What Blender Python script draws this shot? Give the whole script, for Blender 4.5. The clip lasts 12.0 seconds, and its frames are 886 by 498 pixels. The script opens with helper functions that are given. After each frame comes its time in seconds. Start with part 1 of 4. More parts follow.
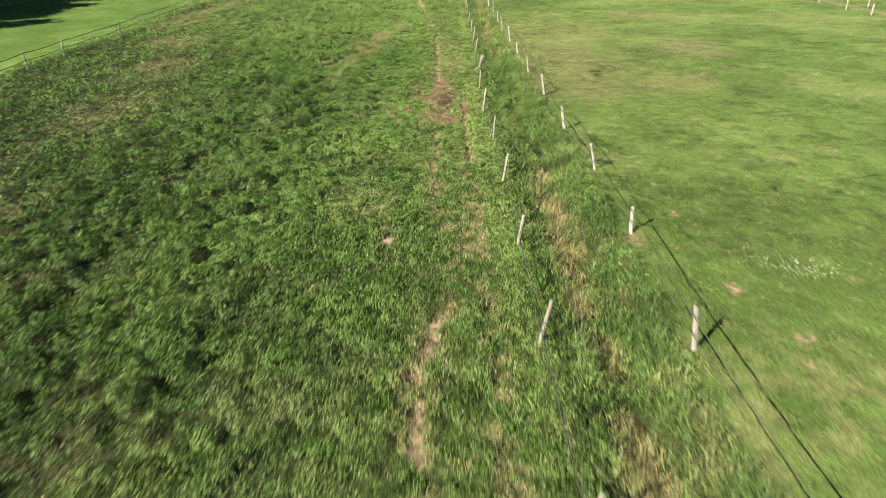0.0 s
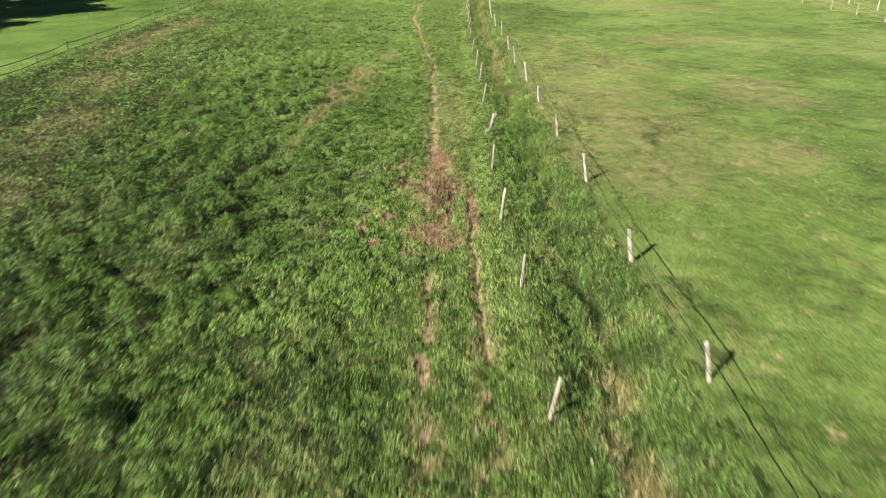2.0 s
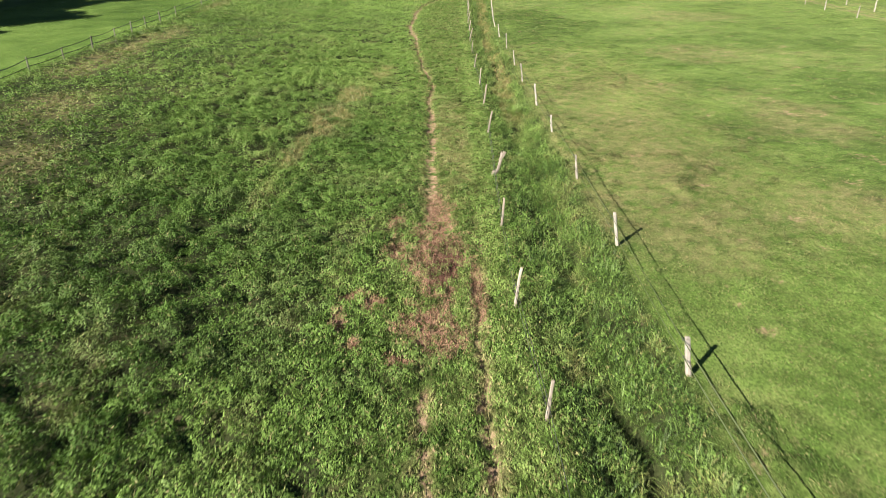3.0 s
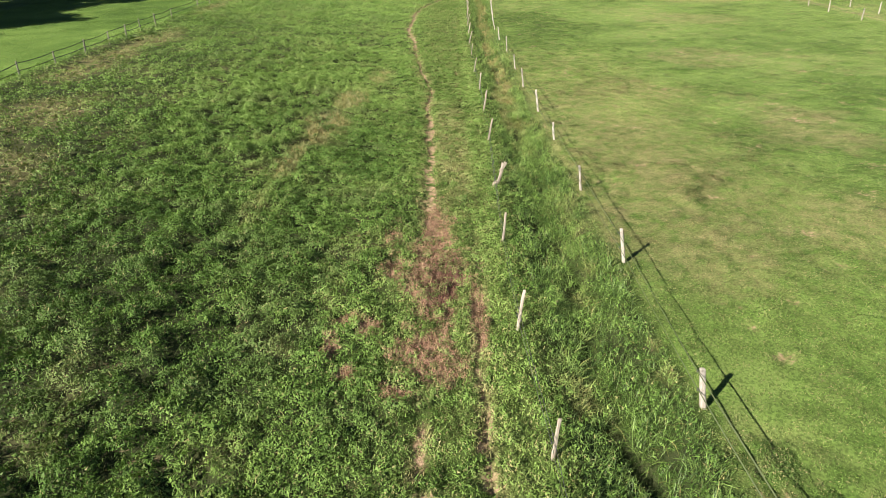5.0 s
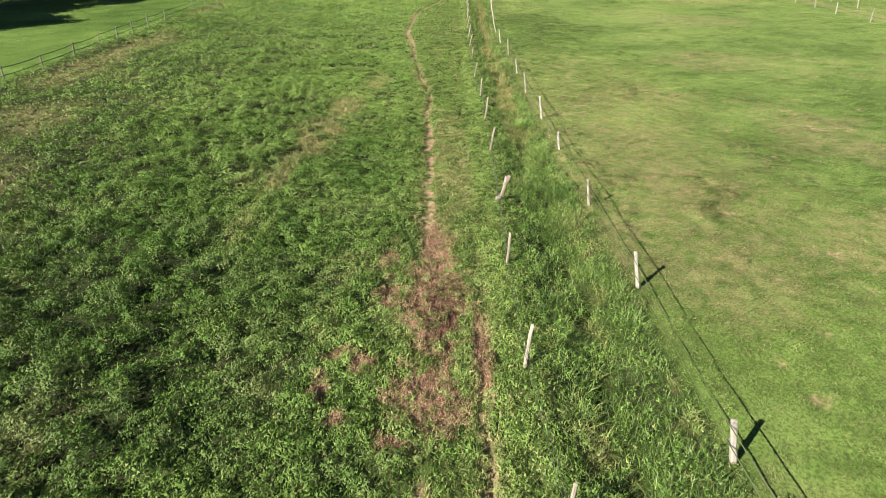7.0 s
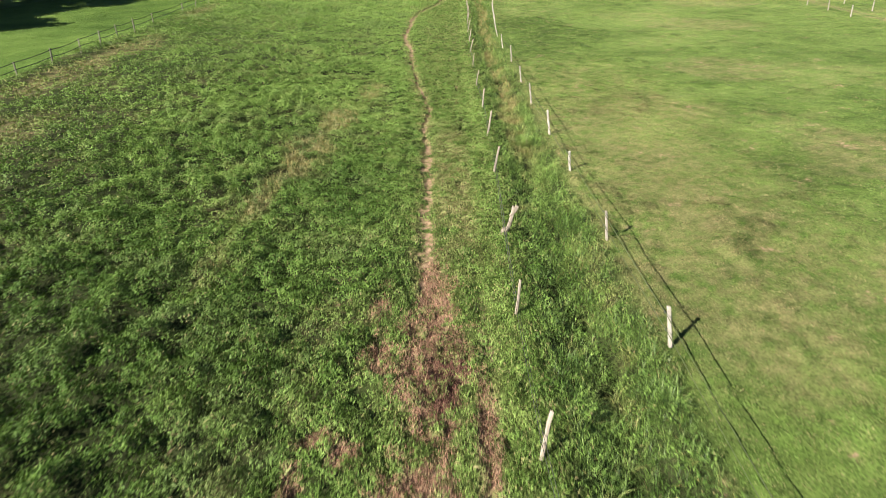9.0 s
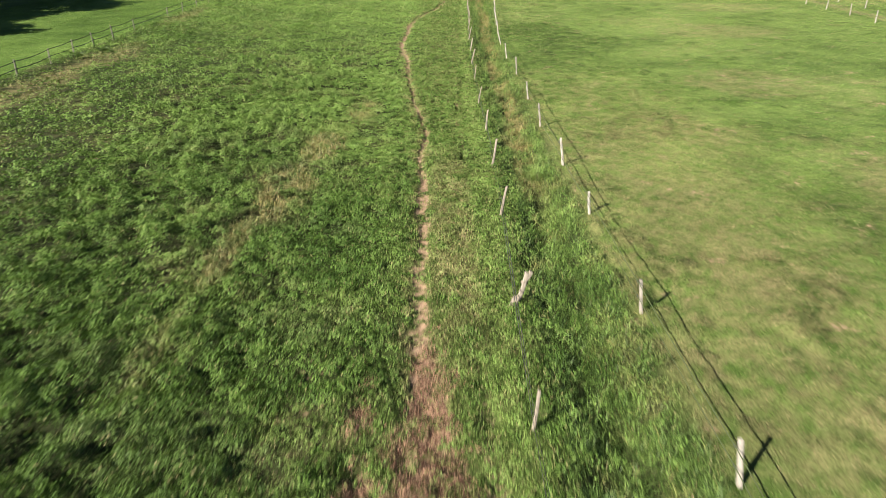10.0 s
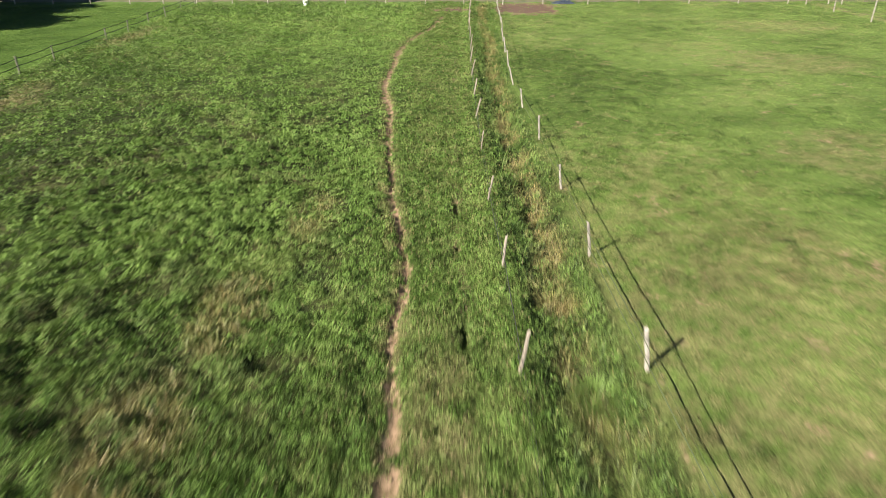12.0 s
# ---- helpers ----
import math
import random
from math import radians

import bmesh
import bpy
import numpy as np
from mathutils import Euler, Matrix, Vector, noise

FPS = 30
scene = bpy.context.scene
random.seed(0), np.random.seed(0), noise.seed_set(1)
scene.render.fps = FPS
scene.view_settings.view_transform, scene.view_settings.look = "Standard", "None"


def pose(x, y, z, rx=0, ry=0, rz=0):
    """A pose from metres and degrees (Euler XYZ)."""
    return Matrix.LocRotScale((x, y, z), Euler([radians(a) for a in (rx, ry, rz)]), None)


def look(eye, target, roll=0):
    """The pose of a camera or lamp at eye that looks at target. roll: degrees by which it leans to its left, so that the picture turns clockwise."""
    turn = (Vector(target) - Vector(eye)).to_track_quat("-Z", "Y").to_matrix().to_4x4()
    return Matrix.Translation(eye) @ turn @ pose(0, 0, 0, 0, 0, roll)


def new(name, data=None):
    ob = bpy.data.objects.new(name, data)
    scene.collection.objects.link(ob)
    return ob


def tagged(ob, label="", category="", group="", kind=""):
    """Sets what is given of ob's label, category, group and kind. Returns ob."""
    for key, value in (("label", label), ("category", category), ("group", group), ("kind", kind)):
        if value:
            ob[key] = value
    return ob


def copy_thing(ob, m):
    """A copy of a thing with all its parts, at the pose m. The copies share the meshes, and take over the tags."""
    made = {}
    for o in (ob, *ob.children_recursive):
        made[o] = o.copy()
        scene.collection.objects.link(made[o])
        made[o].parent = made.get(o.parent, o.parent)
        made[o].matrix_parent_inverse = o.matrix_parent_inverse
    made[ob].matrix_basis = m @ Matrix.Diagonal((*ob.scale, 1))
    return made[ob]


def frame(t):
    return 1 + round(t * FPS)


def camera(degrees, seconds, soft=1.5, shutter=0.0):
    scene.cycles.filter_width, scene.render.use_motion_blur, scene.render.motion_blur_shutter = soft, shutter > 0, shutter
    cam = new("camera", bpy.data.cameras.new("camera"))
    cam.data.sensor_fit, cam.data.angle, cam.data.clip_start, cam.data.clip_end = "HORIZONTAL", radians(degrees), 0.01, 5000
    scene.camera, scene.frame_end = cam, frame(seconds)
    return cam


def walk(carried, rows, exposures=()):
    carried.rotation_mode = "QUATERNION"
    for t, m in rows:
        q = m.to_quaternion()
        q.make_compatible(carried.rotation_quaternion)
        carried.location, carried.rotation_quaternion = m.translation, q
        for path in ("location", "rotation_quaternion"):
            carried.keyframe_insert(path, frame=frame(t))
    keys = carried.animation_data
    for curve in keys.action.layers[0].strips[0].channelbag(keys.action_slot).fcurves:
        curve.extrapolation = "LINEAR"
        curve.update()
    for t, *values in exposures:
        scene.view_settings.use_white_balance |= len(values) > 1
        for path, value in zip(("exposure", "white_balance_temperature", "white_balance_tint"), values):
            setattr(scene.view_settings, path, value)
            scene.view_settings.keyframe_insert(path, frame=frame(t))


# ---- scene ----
cam = camera(71.2, 12.0, soft=0.7, shutter=0.65)
METRES, EYE, TILT, LEAN, TURN = 47.0, 10.4, 0.1, 0.0, -0.4
ROWS = [
    (0.0, 0.0, 0.0, 0.0, -0.22, -28.29, 0.41),
    (0.5, 0.0008, 0.0719, 0.0011, -0.24, -28.29, 0.42),
    (1.0, 0.0009, 0.1481, 0.0034, -0.25, -28.28, 0.41),
    (1.5, 0.0018, 0.2269, 0.0052, -0.26, -28.27, 0.42),
    (2.0, 0.0031, 0.3057, 0.0067, -0.28, -28.28, 0.44),
    (2.5, 0.0038, 0.381, 0.0088, -0.29, -28.29, 0.46),
    (3.0, 0.0039, 0.4308, 0.0106, -0.32, -28.27, 0.45),
    (3.5, 0.004, 0.4464, 0.0105, -0.35, -28.24, 0.45),
    (5.5, 0.0048, 0.4606, 0.0121, -0.39, -28.24, 0.47),
    (6.0, 0.0049, 0.469, 0.0117, -0.4, -28.23, 0.47),
    (6.5, 0.0049, 0.4808, 0.0109, -0.41, -28.21, 0.46),
    (7.0, 0.0047, 0.4946, 0.0103, -0.43, -28.2, 0.46),
    (9.0, 0.0054, 0.5663, 0.0077, -0.48, -28.18, 0.43),
    (9.5, 0.0067, 0.6125, 0.0081, -0.46, -28.22, 0.46),
    (10.0, 0.0084, 0.6704, 0.0083, -0.45, -28.22, 0.44),
    (10.5, 0.0102, 0.7394, 0.0085, -0.46, -28.25, 0.44),
    (11.0, 0.0116, 0.8183, 0.0096, -0.49, -28.23, 0.41),
    (11.5, 0.0145, 0.9051, 0.0103, -0.48, -28.23, 0.39),
    (12.0, 0.0178, 0.9993, 0.0108, -0.48, -28.22, 0.39),
]
walk(cam, [(t, pose(0, 0, EYE, TILT, LEAN, TURN) @ pose(METRES * x, METRES * y, METRES * z, 90 + pitch, roll, yaw)) for t, x, y, z, yaw, pitch, roll in ROWS], ((0.0, 1.75), (3.5, 1.70), (9.0, 1.66), (12.0, 1.48)))

# ---------------------------------------------------------------- light
SUN_HIGH, SUN_FROM = 32.5, (-0.76, -0.65)
sky_world = bpy.data.worlds.new("sky")
scene.world = sky_world
sky_world.use_nodes = True
wn = sky_world.node_tree
wn.nodes.clear()
sky = wn.nodes.new("ShaderNodeTexSky")
sky.sky_type, sky.sun_disc = "NISHITA", False
sky.sun_elevation, sky.sun_rotation = radians(SUN_HIGH), radians(229.5)
sky.air_density, sky.dust_density, sky.ozone_density = 0.4, 0.05, 1.0
bg = wn.nodes.new("ShaderNodeBackground")
bg.inputs["Strength"].default_value = 0.05
wo = wn.nodes.new("ShaderNodeOutputWorld")
wn.links.new(sky.outputs[0], bg.inputs[0])
wn.links.new(bg.outputs[0], wo.inputs[0])

sun_data = bpy.data.lights.new("sun", "SUN")
sun_data.energy, sun_data.angle, sun_data.color = 5.0, radians(0.53), (1.0, 0.94, 0.84)
sun = new("sun", sun_data)
ch = math.cos(radians(SUN_HIGH))
sun.matrix_world = look((SUN_FROM[0] * ch * 60, SUN_FROM[1] * ch * 60, math.sin(radians(SUN_HIGH)) * 60), (0, 0, 0))


# ---------------------------------------------------------------- plan
DICE = np.random.default_rng(2024).random(1 << 20)


def lattice(ix, iy, seed):
    """A fixed random number, 0 to 1, for each whole-numbered place."""
    a, b = ix.astype(np.int32) + 37 * seed, iy.astype(np.int32) + 101 * seed
    return DICE[((b & 1023) << 10) | (a & 1023)]


def vnoise(x, y, size, seed):
    """Smooth value noise, 0 to 1, with cells of that size in metres."""
    c, s = math.cos(seed * 1.7), math.sin(seed * 1.7)
    u, v = (x * c - y * s) / size, (x * s + y * c) / size
    iu, iv = np.floor(u), np.floor(v)
    fu, fv = u - iu, v - iv
    fu, fv = fu * fu * (3 - 2 * fu), fv * fv * (3 - 2 * fv)
    a, b = lattice(iu, iv, seed), lattice(iu + 1, iv, seed)
    d, e = lattice(iu, iv + 1, seed), lattice(iu + 1, iv + 1, seed)
    return (a * (1 - fu) + b * fu) * (1 - fv) + (d * (1 - fu) + e * fu) * fv


def fbm(x, y, size, seed, octaves=3):
    total, weight = 0.0, 0.0
    for k in range(octaves):
        total = total + vnoise(x, y, size / 2 ** k, seed + 11 * k) * 0.5 ** k
        weight += 0.5 ** k
    return total / weight


def step(a, b, v):
    t = np.clip((v - a) / (b - a), 0, 1)
    return t * t * (3 - 2 * t)


def domes(x, y, cell, seed):
    """Rounded tufts, one to a cell of that size: height 0 to 1, the slope's direction, and a number of its own for each tuft."""
    u, v = x / cell, y / cell
    iu, iv = np.floor(u), np.floor(v)
    best = np.zeros_like(u)
    tx, ty, own = np.zeros_like(u), np.zeros_like(u), np.full_like(u, 0.5)
    for a in (-1, 0, 1):
        for b in (-1, 0, 1):
            cu, cv = iu + a, iv + b
            h = lattice(cu, cv, seed)
            dx, dy = u - cu - 0.1 - 0.8 * h, v - cv - 0.1 - 0.8 * np.modf(h * 4096.0)[0]
            r = 0.36 + 0.40 * np.modf(h * 64.0)[0]
            k = 1 - (dx * dx + dy * dy) / (r * r)
            z = np.sqrt(np.maximum(k, 0)) * step(0.05, 0.35, np.modf(h * 512.0)[0]) * (0.35 + 0.65 * np.modf(h * 256.0)[0])
            win = z > best
            best = np.where(win, z, best)
            tx, ty = np.where(win, dx / r, tx), np.where(win, dy / r, ty)
            own = np.where(win, np.modf(h * 1024.0)[0], own)
    return best, tx, ty, own


def blob(x, y, cx, cy, rx, ry, rag, tear=1.1):
    """A ragged oval patch: 1 inside, 0 outside."""
    out = np.zeros_like(x)
    near = np.nonzero((np.abs(x - cx) < 2.4 * rx) & (np.abs(y - cy) < 2.4 * ry))
    d = np.sqrt(((x[near] - cx) / rx) ** 2 + ((y[near] - cy) / ry) ** 2)
    out[near] = 1 - step(0.55, 1.15, d + (rag[near] - 0.5) * tear)
    return out


# tracks worn in the turf: (y, x) along each
DIAGONAL = ((4, -0.7), (9.6, -0.63), (12, -0.57), (13.8, -0.3), (15.8, 0.29), (17.8, 0.8), (20.3, 1.05), (22.5, 1.4))
LEFT_RUT = ((20.5, 0.3), (22.5, 0.08), (25, -0.06), (28, -0.15), (31, -0.1), (34, -0.2))
RIGHT_RUT = ((4, 1.5), (12.8, 1.49), (15.5, 1.38), (21, 1.46), (28.8, 1.5), (33, 1.47), (35, 1.44), (37.5, 1.68), (40, 1.85))
TRAIL = ((43, 0.5), (45, 0.15), (48, 0.18), (50, 0.03), (52, 0.1), (58, 0.05), (60, 0.0), (62.6, -0.2), (64, 0.08), (66, 0.06), (69.6, -0.4), (72.8, -0.85),
         (79, -1.4), (86, -1.7), (92, -2.45), (95, -2.6), (102, -2.2), (107, -2.1), (111, -1.6), (116, -0.5), (123, 1.3), (131, 2.6))
FAINT = ((40, 1.85), (50, 1.7), (62, 2.0), (76, 2.3), (90, 2.6), (110, 3.0))
SPUR = ((74, -3.0), (77, -3.0), (82, -3.1), (87, -3.3))
LEFT_FENCE_X, RIGHT_FENCE_X = ((0, 2.7), (32, 2.86), (44, 2.9), (60, 3.35), (84, 3.7), (101, 4.25), (108, 4.7), (122, 5.15), (132, 5.75), (142, 6.4)), ((0, 6.95), (27, 7.1), (66, 6.8), (93, 6.98), (101, 7.4), (107, 7.8), (115, 8.4), (123, 9.1), (134, 9.8), (142, 10.35))


def track(x, y, line, width, seed):
    """A worn line, 1 along its middle."""
    ys, xs = [p[0] for p in line], [p[1] for p in line]
    out = np.zeros_like(x)
    middle = np.interp(y, ys, xs)
    width = np.broadcast_to(width, x.shape)
    near = np.nonzero((np.abs(x - middle) < 2.0 * width + 0.12) & (y > ys[0] - 0.5) & (y < ys[-1] + 0.5))
    yn = y[near]
    mid = middle[near] + (vnoise(yn * 0, yn, 1.3, seed) - 0.5) * 0.22
    wide = width[near] * (0.65 + 0.8 * vnoise(yn * 0, yn, 2.1, seed + 1))
    ends = step(ys[0] - 0.5, ys[0] + 0.5, yn) * (1 - step(ys[-1] - 1.5, ys[-1] + 0.5, yn))
    out[near] = (1 - step(0.55, 1.35, np.abs(x[near] - mid) / wide)) * ends
    return out


def far_line(x):
    return 142.9 - 0.0757 * x


def fields(x, y):
    """What grows and lies at each place of the plan, worked out piece by piece."""
    x, y = np.asarray(x, float), np.asarray(y, float)
    some = [fields_of(x[k:k + 30000], y[k:k + 30000]) for k in range(0, len(x), 30000)]
    return {name: np.concatenate([f[name] for f in some]) for name in some[0]}


def fields_of(x, y):
    big, mid, small = fbm(x, y, 11, 1), fbm(x, y, 3.2, 2), fbm(x, y, 0.9, 3)
    fine = vnoise(x, y, 0.32, 4)
    lf = np.interp(y, [p[0] for p in LEFT_FENCE_X], [p[1] for p in LEFT_FENCE_X])
    rf = np.interp(y, [p[0] for p in RIGHT_FENCE_X], [p[1] for p in RIGHT_FENCE_X])
    wob = (mid - 0.5) * 1.6
    pasture = (1 - step(-2.6, 0.6, x + wob)) * step(-33.6, -32.6, x + wob * 0.3)
    beyond = 1 - step(-33.6, -32.4, x + wob * 0.3)
    ditch = step(0.30, 1.0, x - lf + wob * 0.15) * (1 - step(-0.8, 0.0, x - rf + wob * 0.3))
    meadow = step(-0.8, 0.0, x - rf + wob * 0.3)
    across = (x - lf) / (rf - lf)
    bowl = step(0.10, 0.45, across) * (1 - step(0.55, 0.90, across)) * (1 - step(132, 139, y))
    lane = 1 - np.clip(pasture + beyond + ditch + meadow, 0, 1)
    # bare earth
    grit = vnoise(x, y, 0.14, 7)
    torn = step(0.34, 0.60, 0.35 * mid + 0.35 * small + 0.30 * fine)
    rag = 0.4 * small + 0.35 * fine + 0.25 * grit
    ragged = x + (fine - 0.5) * 0.22 + (grit - 0.5) * 0.12
    dirt = 0.62 * track(ragged, y, LEFT_RUT, 0.17, 31) * torn
    dirt = np.maximum(dirt, 0.55 * track(ragged, y, DIAGONAL, 0.17, 32) * torn)
    dirt = np.maximum(dirt, (0.35 + 0.2 * step(18, 22, y)) * track(ragged, y, RIGHT_RUT, 0.14, 33) * torn)
    groove = track(x, y, RIGHT_RUT, 0.07, 33) * step(26, 29, y) * (1 - step(36, 37.5, y)) + 0.25 * track(x, y, TRAIL, 0.09, 35) * step(60, 70, y) * (1 - step(80, 95, y))
    narrow = np.where(y < 60, 0.27, 0.15 + 0.11 * step(72, 95, y))
    trail = track(ragged, y, TRAIL, narrow, 35)
    broken = 0.30 + 0.70 * step(0.36, 0.60, 0.3 * small + 0.4 * fine + 0.3 * grit)
    dirt = np.maximum(dirt, (0.66 + 0.16 * step(58, 64, y) + 0.08 * step(84, 96, y)) * trail * np.where(y < 64, broken, 0.35 + 0.65 * broken))
    dirt = np.maximum(dirt, 0.35 * track(x, y, FAINT, 0.3, 37) * step(0.45, 0.7, mid))
    dirt = np.maximum(dirt, 0.3 * track(ragged, y, SPUR, 0.16, 39))
    mud = np.maximum(blob(x, y, 0.3, 40.0, 1.3, 3.4, rag, 2.2), 0.9 * blob(x, y, 0.35, 43.2, 0.75, 3.0, rag, 2.4))
    mud = np.maximum(mud, 0.85 * blob(x, y, 0.05, 35.6, 1.25, 1.7, rag, 2.9))
    for cx, cy, rx, ry in ((-1.36, 43.0, 0.42, 0.9), (-2.48, 37.2, 0.42, 0.45), (-2.85, 35.9, 0.3, 0.55), (-2.2, 34.6, 0.34, 0.45), (-1.15, 40.3, 0.5, 1.0), (-1.8, 36.8, 0.45, 0.6), (-0.73, 33.9, 0.6, 0.35),
                           (1.6, 37.5, 0.3, 2.2), (-0.7, 12.2, 0.3, 0.7), (-1.9, 20.1, 0.28, 0.4), (7.15, 19.9, 0.4, 0.7), (11.75, 38.0, 0.3, 0.3), (9.8, 36.6, 0.22, 0.35),
                           (10.0, 35.1, 0.4, 0.3), (6.6, 35.9, 0.22, 0.35), (9.3, 16.5, 0.35, 0.5), (10.2, 13.9, 0.4, 0.4), (6.6, 47.0, 0.3, 0.35), (9.2, 22.0, 0.3, 0.4)):
        mud = np.maximum(mud, (0.85 if cx < 5 else 0.6) * blob(x, y, cx, cy, rx * 1.15, ry * 1.15, rag, 2.4))
    dirt = np.maximum(dirt, mud * (0.15 + 0.85 * step(0.38, 0.58, 0.35 * small + 0.35 * fine + 0.3 * grit)))
    wet = blob(x, y, 0.7, 39.2, 0.75, 1.9, rag, 2.0)
    yard = np.maximum(blob(x, y, 13.5, 137.5, 6.0, 7.5, small), blob(x, y, 3.6, 136.5, 2.6, 2.6, small))
    dirt = np.maximum(dirt, yard * 0.9)
    lane_x = 53.0 + np.clip(y - 90, 0, 60) * 0.045
    dirt = np.maximum(dirt, 0.38 * (1 - step(0.5, 1.3, np.abs(x - lane_x) / 1.6)) * step(55, 62, y) * (1 - step(139, 142, y)) * step(0.3, 0.5, small + 0.1))
    dirt = np.maximum(dirt, 0.6 * step(0.70, 0.82, vnoise(x, y, 1.1, 57) * 0.7 + fine * 0.3) * (meadow * 0.6 + pasture * 0.4))
    # a torn channel along the ditch and trodden pits beside the trail
    bed = lf + 0.50 * (rf - lf) + 1.1 * (vnoise(x * 0 + 3.0, y, 6.0, 44) - 0.5) + 1.0 * (vnoise(x * 0 + 9.0, y, 1.6, 45) - 0.5)
    cleft = (1 - step(0.06, 0.30, np.abs(x - bed + (fine - 0.5) * 0.35))) * step(0.48, 0.62, vnoise(x * 0.3, y, 1.2, 46)) * ditch * (1 - step(110, 130, y))
    bank = lf + 0.55 + 0.4 * (vnoise(x * 0 + 5.0, y, 2.2, 47) - 0.5)
    cleft = np.maximum(cleft, 0.6 * (1 - step(0.06, 0.26, np.abs(x - bank + (fine - 0.5) * 0.2))) * step(0.56, 0.70, vnoise(x * 0.3, y, 0.9, 48)) * ditch * (1 - step(90, 110, y)))
    for cx, cy, rx, ry in ((1.97, 62.1, 0.16, 0.75), (2.43, 76.7, 0.15, 0.9), (2.0, 71.2, 0.16, 1.0), (1.75, 80.6, 0.12, 0.8), (1.9, 67.6, 0.08, 0.4)):
        cleft = np.maximum(cleft, blob(x, y, cx, cy, rx, ry, 0.5 * fine + 0.5 * grit, 1.6))
    second = 2.0 + 0.3 * (vnoise(x * 0 + 1.0, y, 4.0, 49) - 0.5)
    dirt = np.maximum(dirt, 0.40 * (1 - step(0.08, 0.22, np.abs(ragged - second))) * step(65, 67, y) * (1 - step(76, 80, y)) * broken)
    # dry, straw-coloured growth
    dry = np.zeros_like(x)
    tuftiness = 0.4 * small + 0.35 * fine + 0.25 * grit
    for cx, cy, rx, ry, much in ((-6.3, 57.6, 1.7, 3.8, 0.62), (-7.2, 51.5, 0.8, 4.4, 0.55), (-7.4, 45.6, 0.6, 3.0, 0.42), (-5.4, 63.0, 1.5, 3.8, 0.55), (-3.9, 69.6, 1.2, 3.6, 0.46), (-3.2, 23.5, 1.5, 2.0, 0.3),
                                 (-29.2, 81, 2.2, 7.5, 0.8), (-28.4, 89, 2.2, 6.0, 0.7), (-29.2, 74, 2.6, 5.0, 0.7), (-31.0, 115, 1.5, 9, 0.6), (-25, 62, 3.6, 4.5, 0.55), (-22, 50, 3.5, 5, 0.42), (-20, 38, 3.5, 5, 0.36)):
        dry = np.maximum(dry, blob(x, y, cx, cy, rx, ry, 0.4 * small + 0.4 * mid + 0.2 * fine, 2.1) * much * step(0.30, 0.62, tuftiness))
    for cx, cy, rx, ry in ((11.2, 50, 3.2, 7), (11.8, 58, 2.8, 5), (14, 66, 4, 5), (10.6, 41, 2.5, 4), (24, 77, 6, 5), (22.5, 57, 4, 5), (30, 100, 8, 5), (40, 120, 9, 5), (17, 44, 3, 4)):
        dry = np.maximum(dry, blob(x, y, cx, cy, rx, ry, 0.5 * small + 0.5 * mid, 1.9) * 0.6 * step(0.15, 0.78, tuftiness))
    dry = np.maximum(dry, 0.52 * (1 - step(0.3, 1.0, np.abs(x - 1.2) / 1.3)) * step(42, 48, y) * (1 - step(58, 66, y)) * step(0.2, 0.7, 0.5 * small + 0.5 * fine))
    dry = np.maximum(dry, 1.0 * np.clip(ditch, 0, 1) * (1 - step(0.35, 1.0, np.abs(x - lf - 1.75 + (mid - 0.5)) / 0.85)) * np.maximum(step(52, 64, y), 1 - step(26, 33, y)) * step(0.36, 0.56, 0.6 * small + 0.4 * fine))
    dry = np.maximum(dry, 0.35 * np.clip(ditch, 0, 1) * step(0.60, 0.72, small))
    dry = np.maximum(dry, meadow * (0.08 + 0.42 * (1 - step(11, 20, x)) * step(36, 46, y) * (1 - step(62, 76, y))) * step(0.2, 0.7, 0.5 * fine + 0.5 * grit))
    dry = np.maximum(dry, (0.12 + 0.10 * step(66, 80, y)) * lane * step(0.3, 0.7, 0.5 * small + 0.5 * fine))
    dry = np.maximum(dry, step(0.46, 0.70, big) * 0.36 * meadow * step(0.3, 0.7, 0.5 * small + 0.5 * fine))
    dry = np.maximum(dry, step(0.52, 0.72, fbm(x, y, 2.4, 73)) * 0.18 * np.clip(pasture, 0, 1) * step(0.3, 0.65, 0.5 * small + 0.5 * fine))
    dry = np.where(x > 7, dry * 1.1, dry)
    for worn, wide in ((DIAGONAL, 0.6), (LEFT_RUT, 0.4), (RIGHT_RUT, 0.4), (TRAIL, 0.5)):
        dry = np.maximum(dry, 0.5 * track(ragged, y, worn, wide, 35) * step(0.36, 0.6, 0.5 * small + 0.5 * fine))
    dry = np.maximum(dry, 0.35 * mud)
    # yellow-green against dark green, with some shading by distance put into the colour
    strip = (1 - step(0.2, 1.0, np.abs(x - lf + 0.55) / 0.75)) * (0.5 + 0.5 * step(0.3, 0.6, mid))
    # far growth lightened in colour, as it looks brighter at a grazing angle
    light = (0.49 + 0.23 * step(45, 95, y)) * pasture + 0.60 * beyond + 0.50 * ditch + (0.54 + 0.15 * step(68, 105, y) + 0.14 * step(10, 18, x)) * meadow + 0.42 * lane
    light = light + 0.28 * strip * lane + (1 - 0.6 * lane) * ((big - 0.5) * 0.55 + (mid - 0.5) * 0.6) + (small - 0.5) * 0.35
    # darker to the west; near growth darkened for shade seen between tufts
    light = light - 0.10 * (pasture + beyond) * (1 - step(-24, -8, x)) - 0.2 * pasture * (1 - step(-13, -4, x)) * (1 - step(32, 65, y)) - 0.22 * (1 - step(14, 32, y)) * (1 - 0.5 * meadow)
